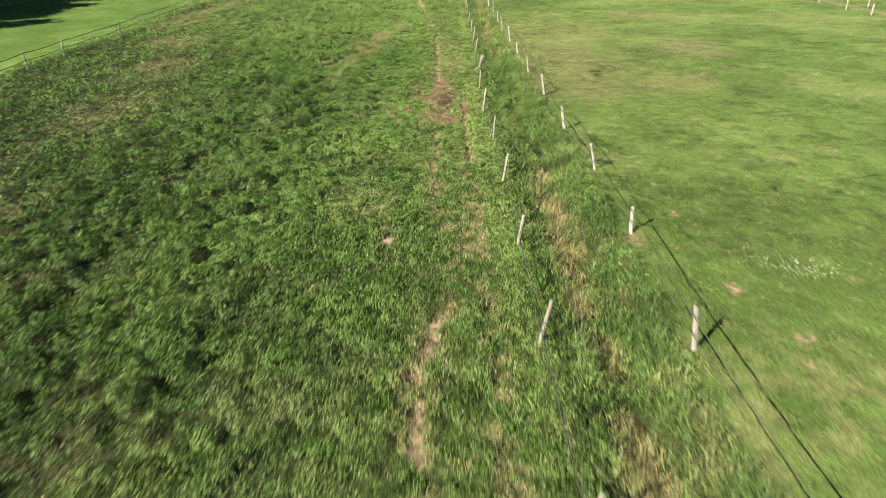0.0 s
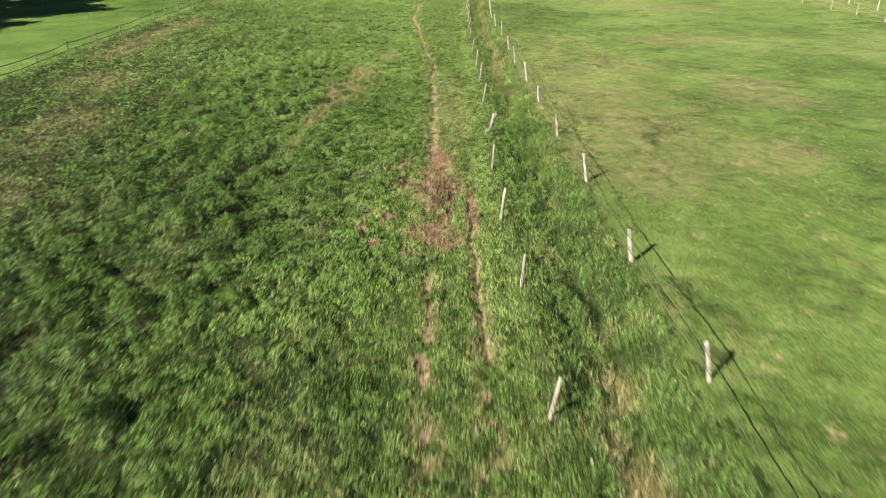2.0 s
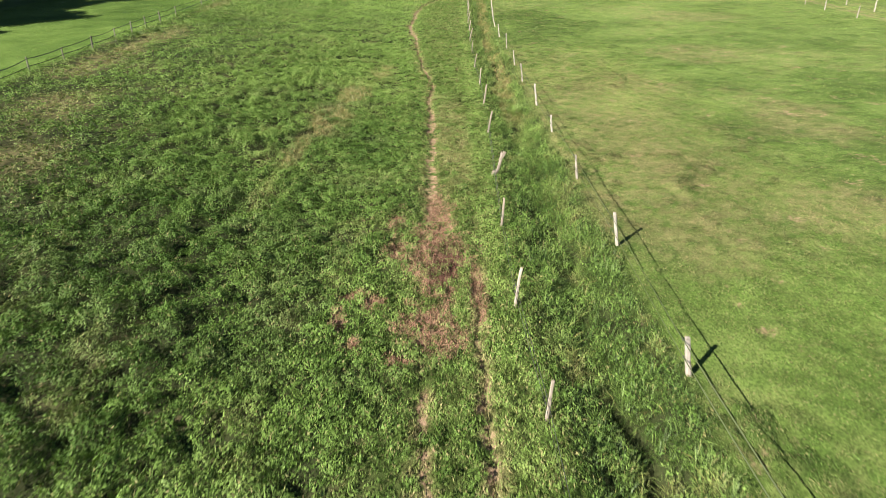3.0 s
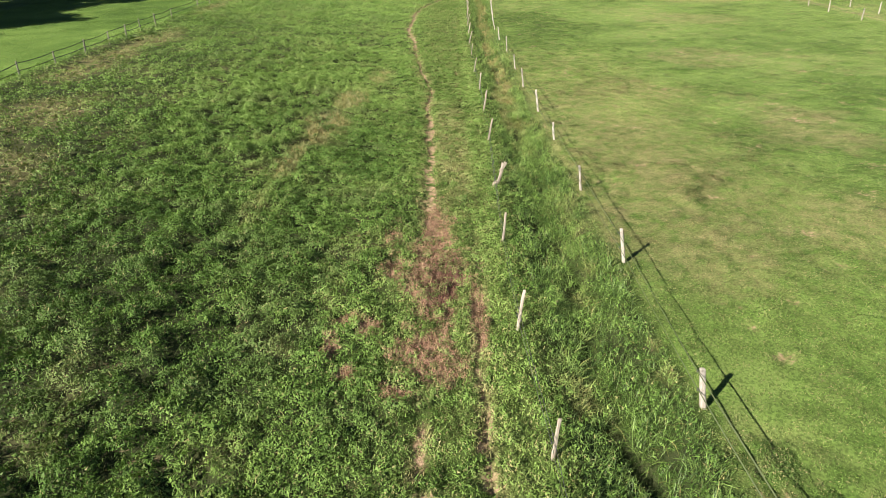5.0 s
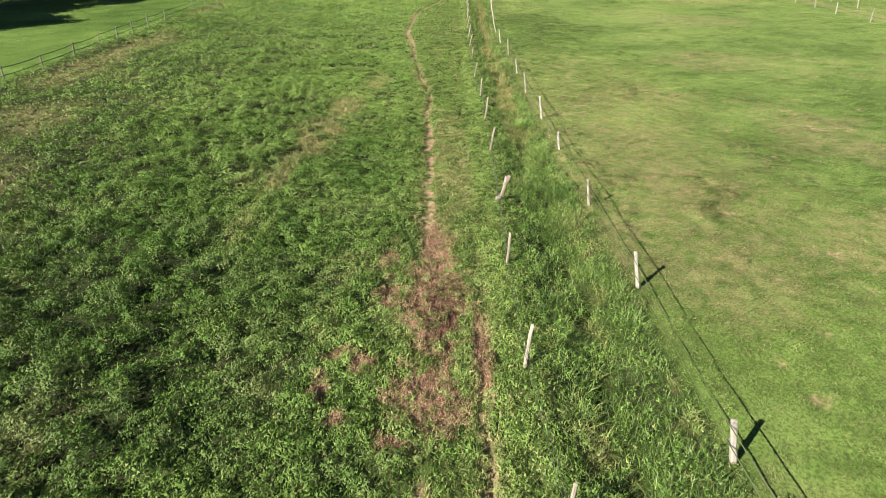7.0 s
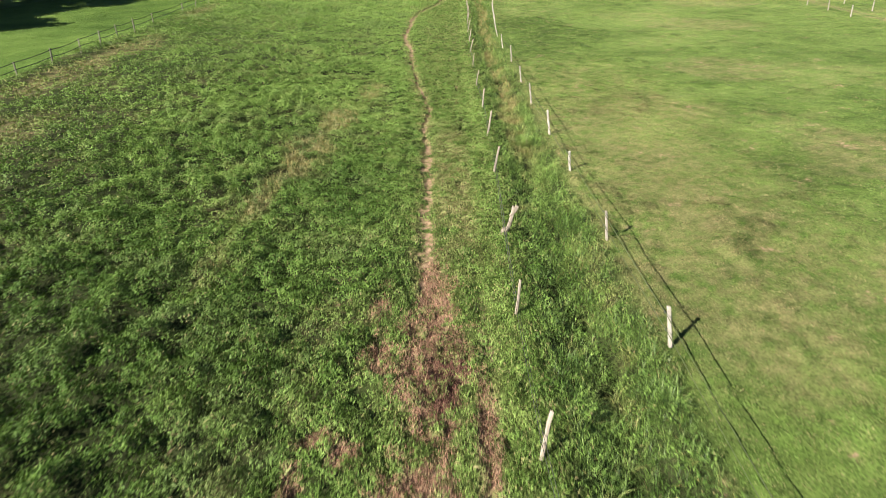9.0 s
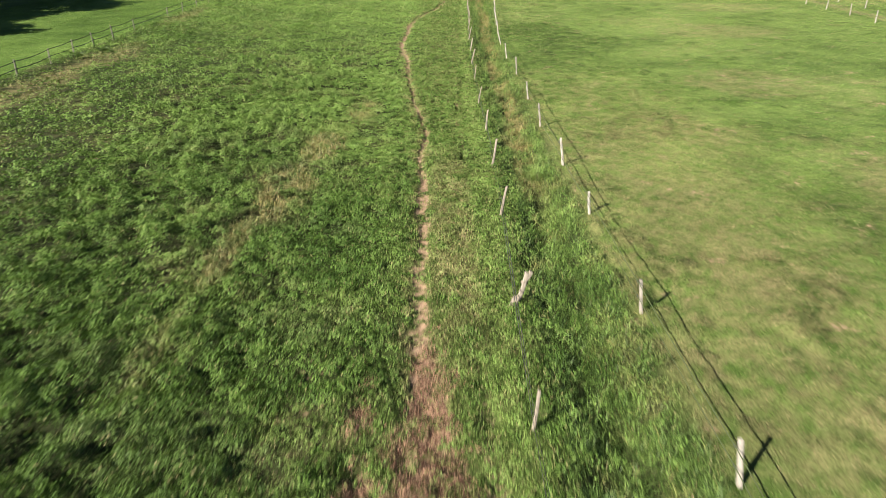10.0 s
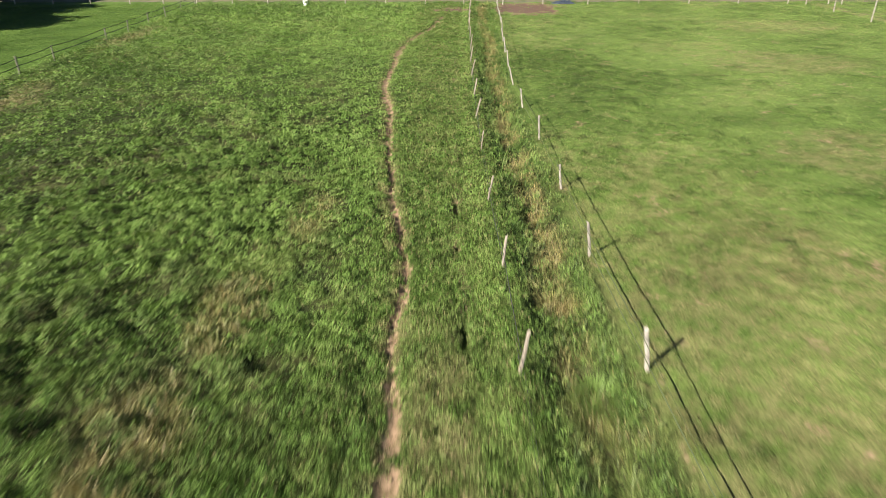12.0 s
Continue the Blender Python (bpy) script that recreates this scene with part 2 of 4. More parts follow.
    clover = np.maximum(blob(x, y, 11.2, 99, 4.6, 13, small), blob(x, y, 16, 94, 4, 5, small) * 0.7)
    clover = np.maximum(clover, blob(x, y, 9.5, 24, 1.8, 6, small) * 0.5)
    patch = step(0.44, 0.62, fbm(x, y, 3.4, 71)) * meadow
    light = np.clip(light - 0.22 * clover - 0.09 * patch, 0, 1)
    # clumps of growth, with gaps
    lump = step(0.30, 0.66, fbm(x, y, 1.9, 5, 3))
    wx = x + 0.34 * (vnoise(x, y, 0.5, 81) - 0.5) + 0.5 * (small - 0.5)
    wy = y + 0.34 * (vnoise(x, y, 0.5, 82) - 0.5) + 0.5 * (mid - 0.5)
    d1, tx, ty, own = domes(wx, wy, 0.40, 61)
    d2, ux, uy, own2 = domes(wx + 0.13, wy + 0.27, 0.92, 62)
    dome = np.clip(np.maximum(0.75 * d1, d2) + 0.12 * d1, 0, 1)
    tx, ty, own = 0.7 * tx * (d1 > 0) + 0.7 * ux * (d2 > 0), 0.7 * ty * (d1 > 0) + 0.7 * uy * (d2 > 0), 0.4 * own + 0.6 * own2
    bud = vnoise(x, y, 0.17, 63)
    pocket = step(0.56, 0.66, fbm(wx, wy, 0.9, 83, 2)) * step(0.40, 0.6, vnoise(x, y, 5.0, 84) + 0.35 * (1 - step(-12, -3, x)))
    shaggy = (0.45 + 0.55 * (1 - step(-10, -2.5, x))) * (0.7 + 0.6 * vnoise(x, y, 4.0, 85))
    clump = meadow * step(0.60, 0.74, 0.75 * vnoise(x, y, 0.8, 87) + 0.25 * fine) * step(0.36, 0.54, fbm(x, y, 5.0, 88, 2))
    rough = 0.22 * clump + pasture * (0.34 + 0.36 * lump) * shaggy + beyond * 0.10 + ditch * 0.70 + meadow * (0.07 + 0.07 * lump + 0.20 * patch * (0.4 + 0.6 * lump) + 0.24 * clover) + lane * (0.11 + 0.10 * lump)
    edge = (1 - step(0.0, 1.3, np.abs(x - rf - 0.3))) * 0.10 + (1 - step(0, 0.8, np.abs(x + 32.8))) * 0.18
    rough = np.maximum(rough, edge)
    keep = (1 - 0.85 * np.clip(dirt, 0, 1)) * (1 - 0.75 * track(x, y, TRAIL, np.where(y < 62, 0.6, 0.22), 35))
    keep = keep * (1 - cleft)
    canopy = rough * (0.06 + 0.94 * dome) * (1 - 0.85 * pocket * np.clip(pasture + 0.7 * ditch, 0, 1)) * keep * (1 - 0.7 * dry)
    sage = step(0.52, 0.68, fbm(x, y, 2.2, 86)) * (pasture + 0.8 * meadow) * (0.4 + 0.6 * step(0.4, 0.6, own))
    tall = pasture * 0.12 + beyond * 0.09 + ditch * (0.20 + 0.50 * dome + 0.12 * lump) + meadow * 0.06 + lane * 0.07
    tall = np.maximum(tall, edge) * (1 - 0.6 * np.clip(dirt, 0, 1))
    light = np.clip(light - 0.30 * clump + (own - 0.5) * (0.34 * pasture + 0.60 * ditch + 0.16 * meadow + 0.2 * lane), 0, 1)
    return dict(pasture=pasture, ditch=ditch, meadow=meadow, lane=lane, beyond=beyond, dirt=np.clip(dirt, 0, 1), wet=np.maximum(wet * mud, 0.75 * yard), dry=np.clip(dry, 0, 1), light=light, lump=lump, tall=tall,
                trail=trail, clover=clover, patch=patch, yard=yard, groove=groove, cleft=cleft, bowl=bowl, canopy=canopy, dome=dome, tx=tx, ty=ty, bud=bud, mud=mud, sage=sage, pocket=pocket, clump=clump)


def lie(x, y, f):
    """Height of the earth."""
    z = (fbm(x, y, 6, 21) - 0.5) * 0.16 + (fbm(x, y, 0.55, 22, 2) - 0.5) * 0.05
    z = z + f["canopy"] * (0.15 + 0.30 * f["meadow"] + 0.3 * f["lane"])
    z = z - 0.50 * f["bowl"] - 0.07 * f["trail"] - 0.05 * f["dirt"] - 0.12 * f["groove"] - 0.34 * f["cleft"] + 0.15 * f["mud"] * (vnoise(x, y, 0.25, 23) - 0.5)
    near = step(300, 160, np.hypot(x, y - 70))
    return z * near


def spot(x, y):
    a, b = np.array([float(x)]), np.array([float(y)])
    return float(lie(a, b, fields(a, b))[0])


# ---------------------------------------------------------------- materials
def material(name):
    m = bpy.data.materials.new(name)
    m.use_nodes = True
    nt = m.node_tree
    nt.nodes.clear()
    return m, nt


def node(nt, kind, **values):
    n = nt.nodes.new(kind)
    for key, value in values.items():
        setattr(n, key, value)
    return n


def mixed(nt, a, b, fac, mode="MIX"):
    n = nt.nodes.new("ShaderNodeMix")
    n.data_type, n.blend_type = "RGBA", mode
    for slot, v in ((0, fac), (6, a), (7, b)):
        if isinstance(v, (int, float)):
            n.inputs[slot].default_value = v
        elif isinstance(v, tuple):
            n.inputs[slot].default_value = (*v, 1)
        else:
            nt.links.new(v, n.inputs[slot])
    return n.outputs[2]


def ramp(nt, source, low, high):
    n = nt.nodes.new("ShaderNodeMapRange")
    n.inputs[1].default_value, n.inputs[2].default_value = low, high
    nt.links.new(source, n.inputs[0])
    return n.outputs[0]


def noise_of(nt, scale, detail=3.0, stretch=None):
    co = nt.nodes.new("ShaderNodeTexCoord")
    n = nt.nodes.new("ShaderNodeTexNoise")
    n.inputs["Scale"].default_value, n.inputs["Detail"].default_value = scale, detail
    if stretch:
        mp = nt.nodes.new("ShaderNodeMapping")
        mp.inputs["Scale"].default_value = stretch
        nt.links.new(co.outputs["Object"], mp.inputs[0])
        nt.links.new(mp.outputs[0], n.inputs["Vector"])
    else:
        nt.links.new(co.outputs["Object"], n.inputs["Vector"])
    return n.outputs[0]


def finish(nt, colour, rough=0.9, bump=None, strength=0.4, depth=0.02, gloss=0.3, metal=0.0, sheen=0.0):
    p = nt.nodes.new("ShaderNodeBsdfPrincipled")
    o = nt.nodes.new("ShaderNodeOutputMaterial")
    if isinstance(colour, tuple):
        p.inputs["Base Color"].default_value = (*colour, 1)
    else:
        nt.links.new(colour, p.inputs["Base Color"])
    p.inputs["Roughness"].default_value, p.inputs["Specular IOR Level"].default_value, p.inputs["Metallic"].default_value = rough, gloss, metal
    p.inputs["Sheen Weight"].default_value, p.inputs["Sheen Roughness"].default_value = sheen, 0.6
    if bump is not None:
        b = nt.nodes.new("ShaderNodeBump")
        b.inputs["Strength"].default_value, b.inputs["Distance"].default_value = strength, depth
        nt.links.new(bump, b.inputs["Height"])
        nt.links.new(b.outputs[0], p.inputs["Normal"])
    nt.links.new(p.outputs[0], o.inputs[0])


DARK_GREEN, MID_GREEN, LIGHT_GREEN = (0.040, 0.078, 0.012), (0.096, 0.157, 0.030), (0.184, 0.264, 0.062)
SAGE = (0.098, 0.135, 0.040)
STRAW, EARTH, PALE_EARTH, WET_EARTH = (0.30, 0.245, 0.125), (0.19, 0.122, 0.075), (0.36, 0.25, 0.16), (0.085, 0.052, 0.042)


def greens(nt, light):
    low = mixed(nt, DARK_GREEN, MID_GREEN, ramp(nt, light, 0.0, 0.5))
    return mixed(nt, low, LIGHT_GREEN, ramp(nt, light, 0.5, 1.0))


def ground_material():
    """Earth, short turf and near-black shade painted under taller growth; the tags dirt, dry, light, wet and that shade
    come with the mesh.
    """
    m, nt = material("turf")
    at = node(nt, "ShaderNodeAttribute", attribute_name="cover")
    sep = nt.nodes.new("ShaderNodeSeparateColor")
    nt.links.new(at.outputs["Color"], sep.inputs[0])
    dirt, dry, light = sep.outputs[0], sep.outputs[1], sep.outputs[2]
    wet = at.outputs["Alpha"]
    n1, n2, n3 = noise_of(nt, 5, 5), noise_of(nt, 12, 4), noise_of(nt, 2.2, 4)
    undershade = node(nt, "ShaderNodeAttribute", attribute_name="undershade")
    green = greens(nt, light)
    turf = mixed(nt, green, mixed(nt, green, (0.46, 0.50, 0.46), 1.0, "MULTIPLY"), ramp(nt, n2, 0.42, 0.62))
    # near-black colour standing in for the shade between and under tall plants
    turf = mixed(nt, turf, mixed(nt, (0.014, 0.018, 0.007), (0.030, 0.032, 0.014), ramp(nt, n2, 0.35, 0.65)), undershade.outputs["Fac"])
    turf = mixed(nt, turf, STRAW, ramp(nt, n2, 0.68, 1.1))
    dead = mixed(nt, STRAW, mixed(nt, EARTH, MID_GREEN, 0.4), ramp(nt, n2, 0.30, 0.62))
    turf = mixed(nt, turf, dead, dry)
    soil = mixed(nt, EARTH, PALE_EARTH, ramp(nt, n1, 0.35, 0.7))
    soil = mixed(nt, soil, WET_EARTH, ramp(nt, n2, 0.58, 0.85))
    soil = mixed(nt, soil, WET_EARTH, wet)
    worn = nt.nodes.new("ShaderNodeMath")
    worn.operation = "ADD"
    nt.links.new(dirt, worn.inputs[0])
    shift = nt.nodes.new("ShaderNodeMapRange")
    shift.inputs[1].default_value, shift.inputs[2].default_value, shift.inputs[3].default_value, shift.inputs[4].default_value = 0.3, 0.7, -0.22, 0.22
    nt.links.new(n1, shift.inputs[0])
    nt.links.new(shift.outputs[0], worn.inputs[1])
    base = mixed(nt, turf, soil, ramp(nt, worn.outputs[0], 0.25, 0.6))
    base = mixed(nt, base, mixed(nt, base, (0.80, 0.80, 0.78), 1.0, "MULTIPLY"), ramp(nt, n3, 0.45, 0.75))
    finish(nt, base, 0.95, noise_of(nt, 34, 3), 0.7, 0.02, 0.1)
    return m


def blade_material(name, hue=(1, 1, 1), rough=0.6, gloss=0.14, straw=(0.30, 0.245, 0.125)):
    m, nt = material(name)
    at = node(nt, "ShaderNodeAttribute", attribute_name="growth")
    sep = nt.nodes.new("ShaderNodeSeparateColor")
    nt.links.new(at.outputs["Color"], sep.inputs[0])
    dry, light, sage = sep.outputs[0], sep.outputs[1], sep.outputs[2]
    geo = nt.nodes.new("ShaderNodeNewGeometry")
    isle = geo.outputs["Random Per Island"]
    c = greens(nt, light)
    c = mixed(nt, c, SAGE, sage)
    c = mixed(nt, c, (hue[0], hue[1], hue[2]), 1.0, "MULTIPLY")
    c = mixed(nt, c, mixed(nt, straw, EARTH, ramp(nt, isle, 0.1, 1.3)), dry)
    p = nt.nodes.new("ShaderNodeBsdfPrincipled")
    p.inputs["Roughness"].default_value, p.inputs["Specular IOR Level"].default_value = rough, gloss
    nt.links.new(c, p.inputs["Base Color"])
    tr = nt.nodes.new("ShaderNodeBsdfTranslucent")
    nt.links.new(mixed(nt, c, (1.0, 1.0, 0.55), 1.0, "MULTIPLY"), tr.inputs[0])
    ms, o = nt.nodes.new("ShaderNodeMixShader"), nt.nodes.new("ShaderNodeOutputMaterial")
    ms.inputs[0].default_value = 0.15
    nt.links.new(p.outputs[0], ms.inputs[1])
    nt.links.new(tr.outputs[0], ms.inputs[2])
    nt.links.new(ms.outputs[0], o.inputs[0])
    return m


def litter_material():
    """Dead stems: straw, russet and dark, earth-stained where it is wet."""
    m, nt = material("litter")
    at = node(nt, "ShaderNodeAttribute", attribute_name="growth")
    sep = nt.nodes.new("ShaderNodeSeparateColor")
    nt.links.new(at.outputs["Color"], sep.inputs[0])
    geo = nt.nodes.new("ShaderNodeNewGeometry")
    isle = geo.outputs["Random Per Island"]
    c = mixed(nt, (0.37, 0.215, 0.138), (0.14, 0.080, 0.058), ramp(nt, isle, 0.0, 0.7))
    c = mixed(nt, c, STRAW, ramp(nt, isle, 0.75, 1.0))
    c = mixed(nt, c, mixed(nt, c, (0.45, 0.38, 0.42), 1.0, "MULTIPLY"), sep.outputs[2])
    finish(nt, c, 0.9, None, gloss=0.15)
    return m


def wood_material(name, a, b, moss=0.0):
    m, nt = material(name)
    grain = noise_of(nt, 26, 5, (1, 1, 0.08))
    blot = noise_of(nt, 5, 4)
    info = nt.nodes.new("ShaderNodeObjectInfo")
    c = mixed(nt, a, b, ramp(nt, grain, 0.35, 0.7))
    c = mixed(nt, c, (0.13, 0.12, 0.10), ramp(nt, blot, 0.58, 0.8))
    if moss:
        c = mixed(nt, c, (0.16, 0.19, 0.09), moss)
    c = mixed(nt, c, mixed(nt, c, (0.72, 0.70, 0.68), 1.0, "MULTIPLY"), info.outputs["Random"])
    finish(nt, c, 0.85, grain, 0.6, 0.006, 0.25)
    return m


def plain_material(name, a, b, rough=0.6, scale=20, gloss=0.4, metal=0.0):
    m, nt = material(name)
    n = noise_of(nt, scale, 4)
    finish(nt, mixed(nt, a, b, ramp(nt, n, 0.35, 0.7)), rough, n, 0.2, 0.004, gloss, metal)
    return m


TURF = ground_material()
LITTER = litter_material()
BLADE, WEED, TALL = blade_material("grass_blade"), blade_material("weed_leaf", (0.95, 1.0, 1.0)), blade_material("ditch_blade", (0.95, 0.97, 1.02), 0.5, 0.3, (0.37, 0.30, 0.115))
PALE_WOOD = wood_material("bleached_wood", (0.43, 0.385, 0.33), (0.29, 0.26, 0.215))
GREY_WOOD = wood_material("grey_wood", (0.20, 0.185, 0.15), (0.14, 0.13, 0.10), 0.25)
SPLIT_WOOD = wood_material("split_wood", (0.36, 0.31, 0.245), (0.23, 0.19, 0.145))
BLACK_TAPE = plain_material("black_tape", (0.018, 0.018, 0.018), (0.035, 0.035, 0.033), 0.6, 60)
OLIVE_TAPE = plain_material("olive_tape", (0.055, 0.07, 0.03), (0.075, 0.09, 0.042), 0.85, 60, 0.1)
PLASTIC = plain_material("black_plastic", (0.02, 0.02, 0.02), (0.04, 0.04, 0.04), 0.45, 30)
WHITE_PLASTIC = plain_material("white_plastic", (0.75, 0.75, 0.73), (0.62, 0.62, 0.60), 0.5, 12)
BLUE_SHEET = plain_material("blue_sheet", (0.045, 0.06, 0.085), (0.02, 0.025, 0.035), 0.6, 4)
GRAVEL = plain_material("gravel", (0.15, 0.13, 0.09), (0.08, 0.10, 0.045), 0.95, 0.8, 0.15)
BARK = wood_material("bark", (0.16, 0.12, 0.085), (0.08, 0.062, 0.045))


# ---------------------------------------------------------------- building helpers
def mesh_from(name, verts, faces, mat, smooth=False):
    me = bpy.data.meshes.new(name)
    me.from_pydata([tuple(v) for v in verts], [], [tuple(f) for f in faces])
    me.materials.append(mat)
    if smooth:
        me.polygons.foreach_set("use_smooth", np.ones(len(me.polygons), bool))
    me.update()
    return me


def part(name, bm, mat, parent, label=""):
    """One mesh object from a bmesh, under a thing or a part."""
    me = bpy.data.meshes.new(name)
    bmesh.ops.recalc_face_normals(bm, faces=bm.faces)
    bm.to_mesh(me)
    bm.free()
    me.materials.append(mat)
    ob = new(name, me)
    ob.parent = parent
    return tagged(ob, label)


def hold(name, label, category, group="", kind=""):
    return tagged(new(name), label, category, group, kind)


# ---------------------------------------------------------------- ground
def spread(*bands):
    """Grid lines from bands of (start, end, spacing)."""
    out = []
    for a, b, s in bands:
        out.extend(np.arange(a, b - s * 0.3, s))
    out.append(bands[-1][1])
    return np.array(out)


gx = spread((-1600, -400, 300), (-400, -100, 60), (-100, -36, 1.6), (-36, -14, 0.3), (-14, -9, 0.19), (-9, -1.6, 0.17), (-1.6, 7, 0.14), (7, 18, 0.2), (18, 34, 0.4), (34, 70, 0.9), (70, 100, 5), (100, 400, 60), (400, 1600, 300))
gy = spread((-1500, -300, 300), (-300, -60, 40), (-60, -12, 3), (-12, 6, 0.36), (6, 50, 0.18), (50, 80, 0.2), (80, 110, 0.3), (110, 150, 0.55), (150, 160, 1.0), (160, 220, 10), (220, 400, 60), (400, 1900, 300))
GX, GY = np.meshgrid(gx, gy)
vx, vy = GX.ravel(), GY.ravel()
cover = fields(vx, vy)
vz = lie(vx, vy, cover)
nx, ny = len(gx), len(gy)
idx = np.arange(nx * ny).reshape(ny, nx)
quads = np.stack([idx[:-1, :-1], idx[:-1, 1:], idx[1:, 1:], idx[1:, :-1]], -1).reshape(-1, 4)


def big_mesh(name, co, loops, per_face, mat, smooth=False):
    me = bpy.data.meshes.new(name)
    count = len(loops) // per_face
    me.vertices.add(len(co))
    me.vertices.foreach_set("co", np.ascontiguousarray(co, np.float32).ravel())
    me.loops.add(len(loops))
    me.loops.foreach_set("vertex_index", np.ascontiguousarray(loops, np.int32))
    me.polygons.add(count)
    me.polygons.foreach_set("loop_start", np.arange(0, count * per_face, per_face, dtype=np.int32))
    if smooth:
        me.polygons.foreach_set("use_smooth", np.ones(count, bool))
    me.materials.append(mat)
    me.update(calc_edges=True)
    return me


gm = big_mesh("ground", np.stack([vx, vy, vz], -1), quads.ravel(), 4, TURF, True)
tint = gm.color_attributes.new("cover", "FLOAT_COLOR", "POINT")
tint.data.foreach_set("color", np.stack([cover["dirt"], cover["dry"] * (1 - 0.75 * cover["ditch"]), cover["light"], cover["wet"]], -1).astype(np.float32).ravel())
# how strongly shade under growth is painted, by zone, weaker far off
undershade = gm.attributes.new("undershade", "FLOAT", "POINT")
undershade.data.foreach_set("value", np.clip((0.9 * cover["pasture"] + 0.9 * cover["ditch"] + 0.5 * cover["lane"]) * (1 - 0.7 * step(75, 120, vy)) * step(0, 8, vy) + 0.15 * cover["meadow"], 0, 1).astype(np.float32))
tagged(new("ground", gm), "rough green pasture with worn earth trails and dry patches", "ground", kind="structure")


# ---------------------------------------------------------------- fences
def post_mesh(seed, height, wide, deep, lean, bend, mat, rough=0.10, sunk=0.30):
    """A weathered stake: an uneven, slightly bent shaft with a worn, slanting top. lean: how far its top stands off sideways (x, y)."""
    r = random.Random(seed)
    sides, rings = 8, 7
    phase, slant = r.uniform(0, 1), r.uniform(-0.04, 0.04)
    shape = [r.uniform(1 - rough, 1 + rough) for _ in range(sides)]
    verts, faces = [], []
    for k in range(rings):
        t = k / (rings - 1)
        z = -sunk + (height + sunk) * t
        u = z / height
        cx = lean[0] * u + bend * math.sin(math.pi * t) + r.uniform(-0.006, 0.006)
        cy = lean[1] * u + r.uniform(-0.006, 0.006)
        taper = 1.06 - 0.16 * t
        for i in range(sides):
            a = 2 * math.pi * (i + 0.5) / sides
            c, s = math.cos(a), math.sin(a)
            c, s = math.copysign(abs(c) ** 0.6, c), math.copysign(abs(s) ** 0.6, s)
            k2 = shape[i] * taper * r.uniform(0.96, 1.04)
            top = slant * (c * math.cos(phase * 6) + s * math.sin(phase * 6)) if k == rings - 1 else 0
            verts.append((cx + c * wide / 2 * k2, cy + s * deep / 2 * k2, z + top))
    for k in range(rings - 1):
        for i in range(sides):
            j = (i + 1) % sides
            faces.append((k * sides + i, k * sides + j, (k + 1) * sides + j, (k + 1) * sides + i))
    last = (rings - 1) * sides
    verts.append((lean[0], lean[1], height + 0.012))
    for i in range(sides):
        faces.append((last + i, last + (i + 1) % sides, len(verts) - 1))
    faces.append(tuple(range(sides - 1, -1, -1)))
    return mesh_from("fence_post", verts, faces, mat)


def insulator_mesh():
    """A screw-in insulator: a shank and a two-lipped holder."""
    bm = bmesh.new()
    bmesh.ops.create_cone(bm, cap_ends=True, segments=6, radius1=0.008, radius2=0.008, depth=0.07, matrix=pose(-0.035, 0, 0, 0, 90, 0))
    for dz in (-0.026, 0.026):
        bmesh.ops.create_cone(bm, cap_ends=True, segments=8, radius1=0.020, radius2=0.012, depth=0.016, matrix=pose(-0.062, 0, dz, 180 if dz > 0 else 0, 0, 0))
    bmesh.ops.create_cone(bm, cap_ends=True, segments=6, radius1=0.010, radius2=0.010, depth=0.05, matrix=pose(-0.062, 0, 0))
    me = bpy.data.meshes.new("insulator")
    bm.to_mesh(me)
    bm.free()
    me.materials.append(PLASTIC)
    return me


INSULATOR = insulator_mesh()


def tape_mesh(points, tall, thick, sag, seed, mat):
    """A ribbon hung from post to post, sagging a little and twisting here and there."""
    r = random.Random(seed)
    verts, faces, ring = [], [], 0
    for a, b in zip(points[:-1], points[1:]):
        a, b = Vector(a), Vector(b)
        along = (b - a).normalized()
        out = Vector((along.y, -along.x, 0)).normalized()
        drop, twist = sag * r.uniform(0.5, 1.5), r.uniform(-0.5, 0.5)
        n = 9
        for k in range(n + (b == Vector(points[-1]))):
            t = k / n
            c = a.lerp(b, t) - Vector((0, 0, drop * 4 * t * (1 - t)))
            w = twist * math.sin(math.pi * t)
            up = Vector((0, 0, math.cos(w))) + out * math.sin(w)
            side = out * math.cos(w) - Vector((0, 0, math.sin(w)))
            for su, ss in ((-1, -1), (1, -1), (1, 1), (-1, 1)):
                verts.append(c + up * su * tall / 2 + side * ss * thick / 2)
            ring += 1
    for k in range(ring - 1):
        for i in range(4):
            j = (i + 1) % 4
            faces.append((4 * k + i, 4 * k + j, 4 * k + 4 + j, 4 * k + 4 + i))
    faces += [(3, 2, 1, 0), tuple(4 * (ring - 1) + i for i in range(4))]
    return mesh_from("tape", verts, faces, mat)


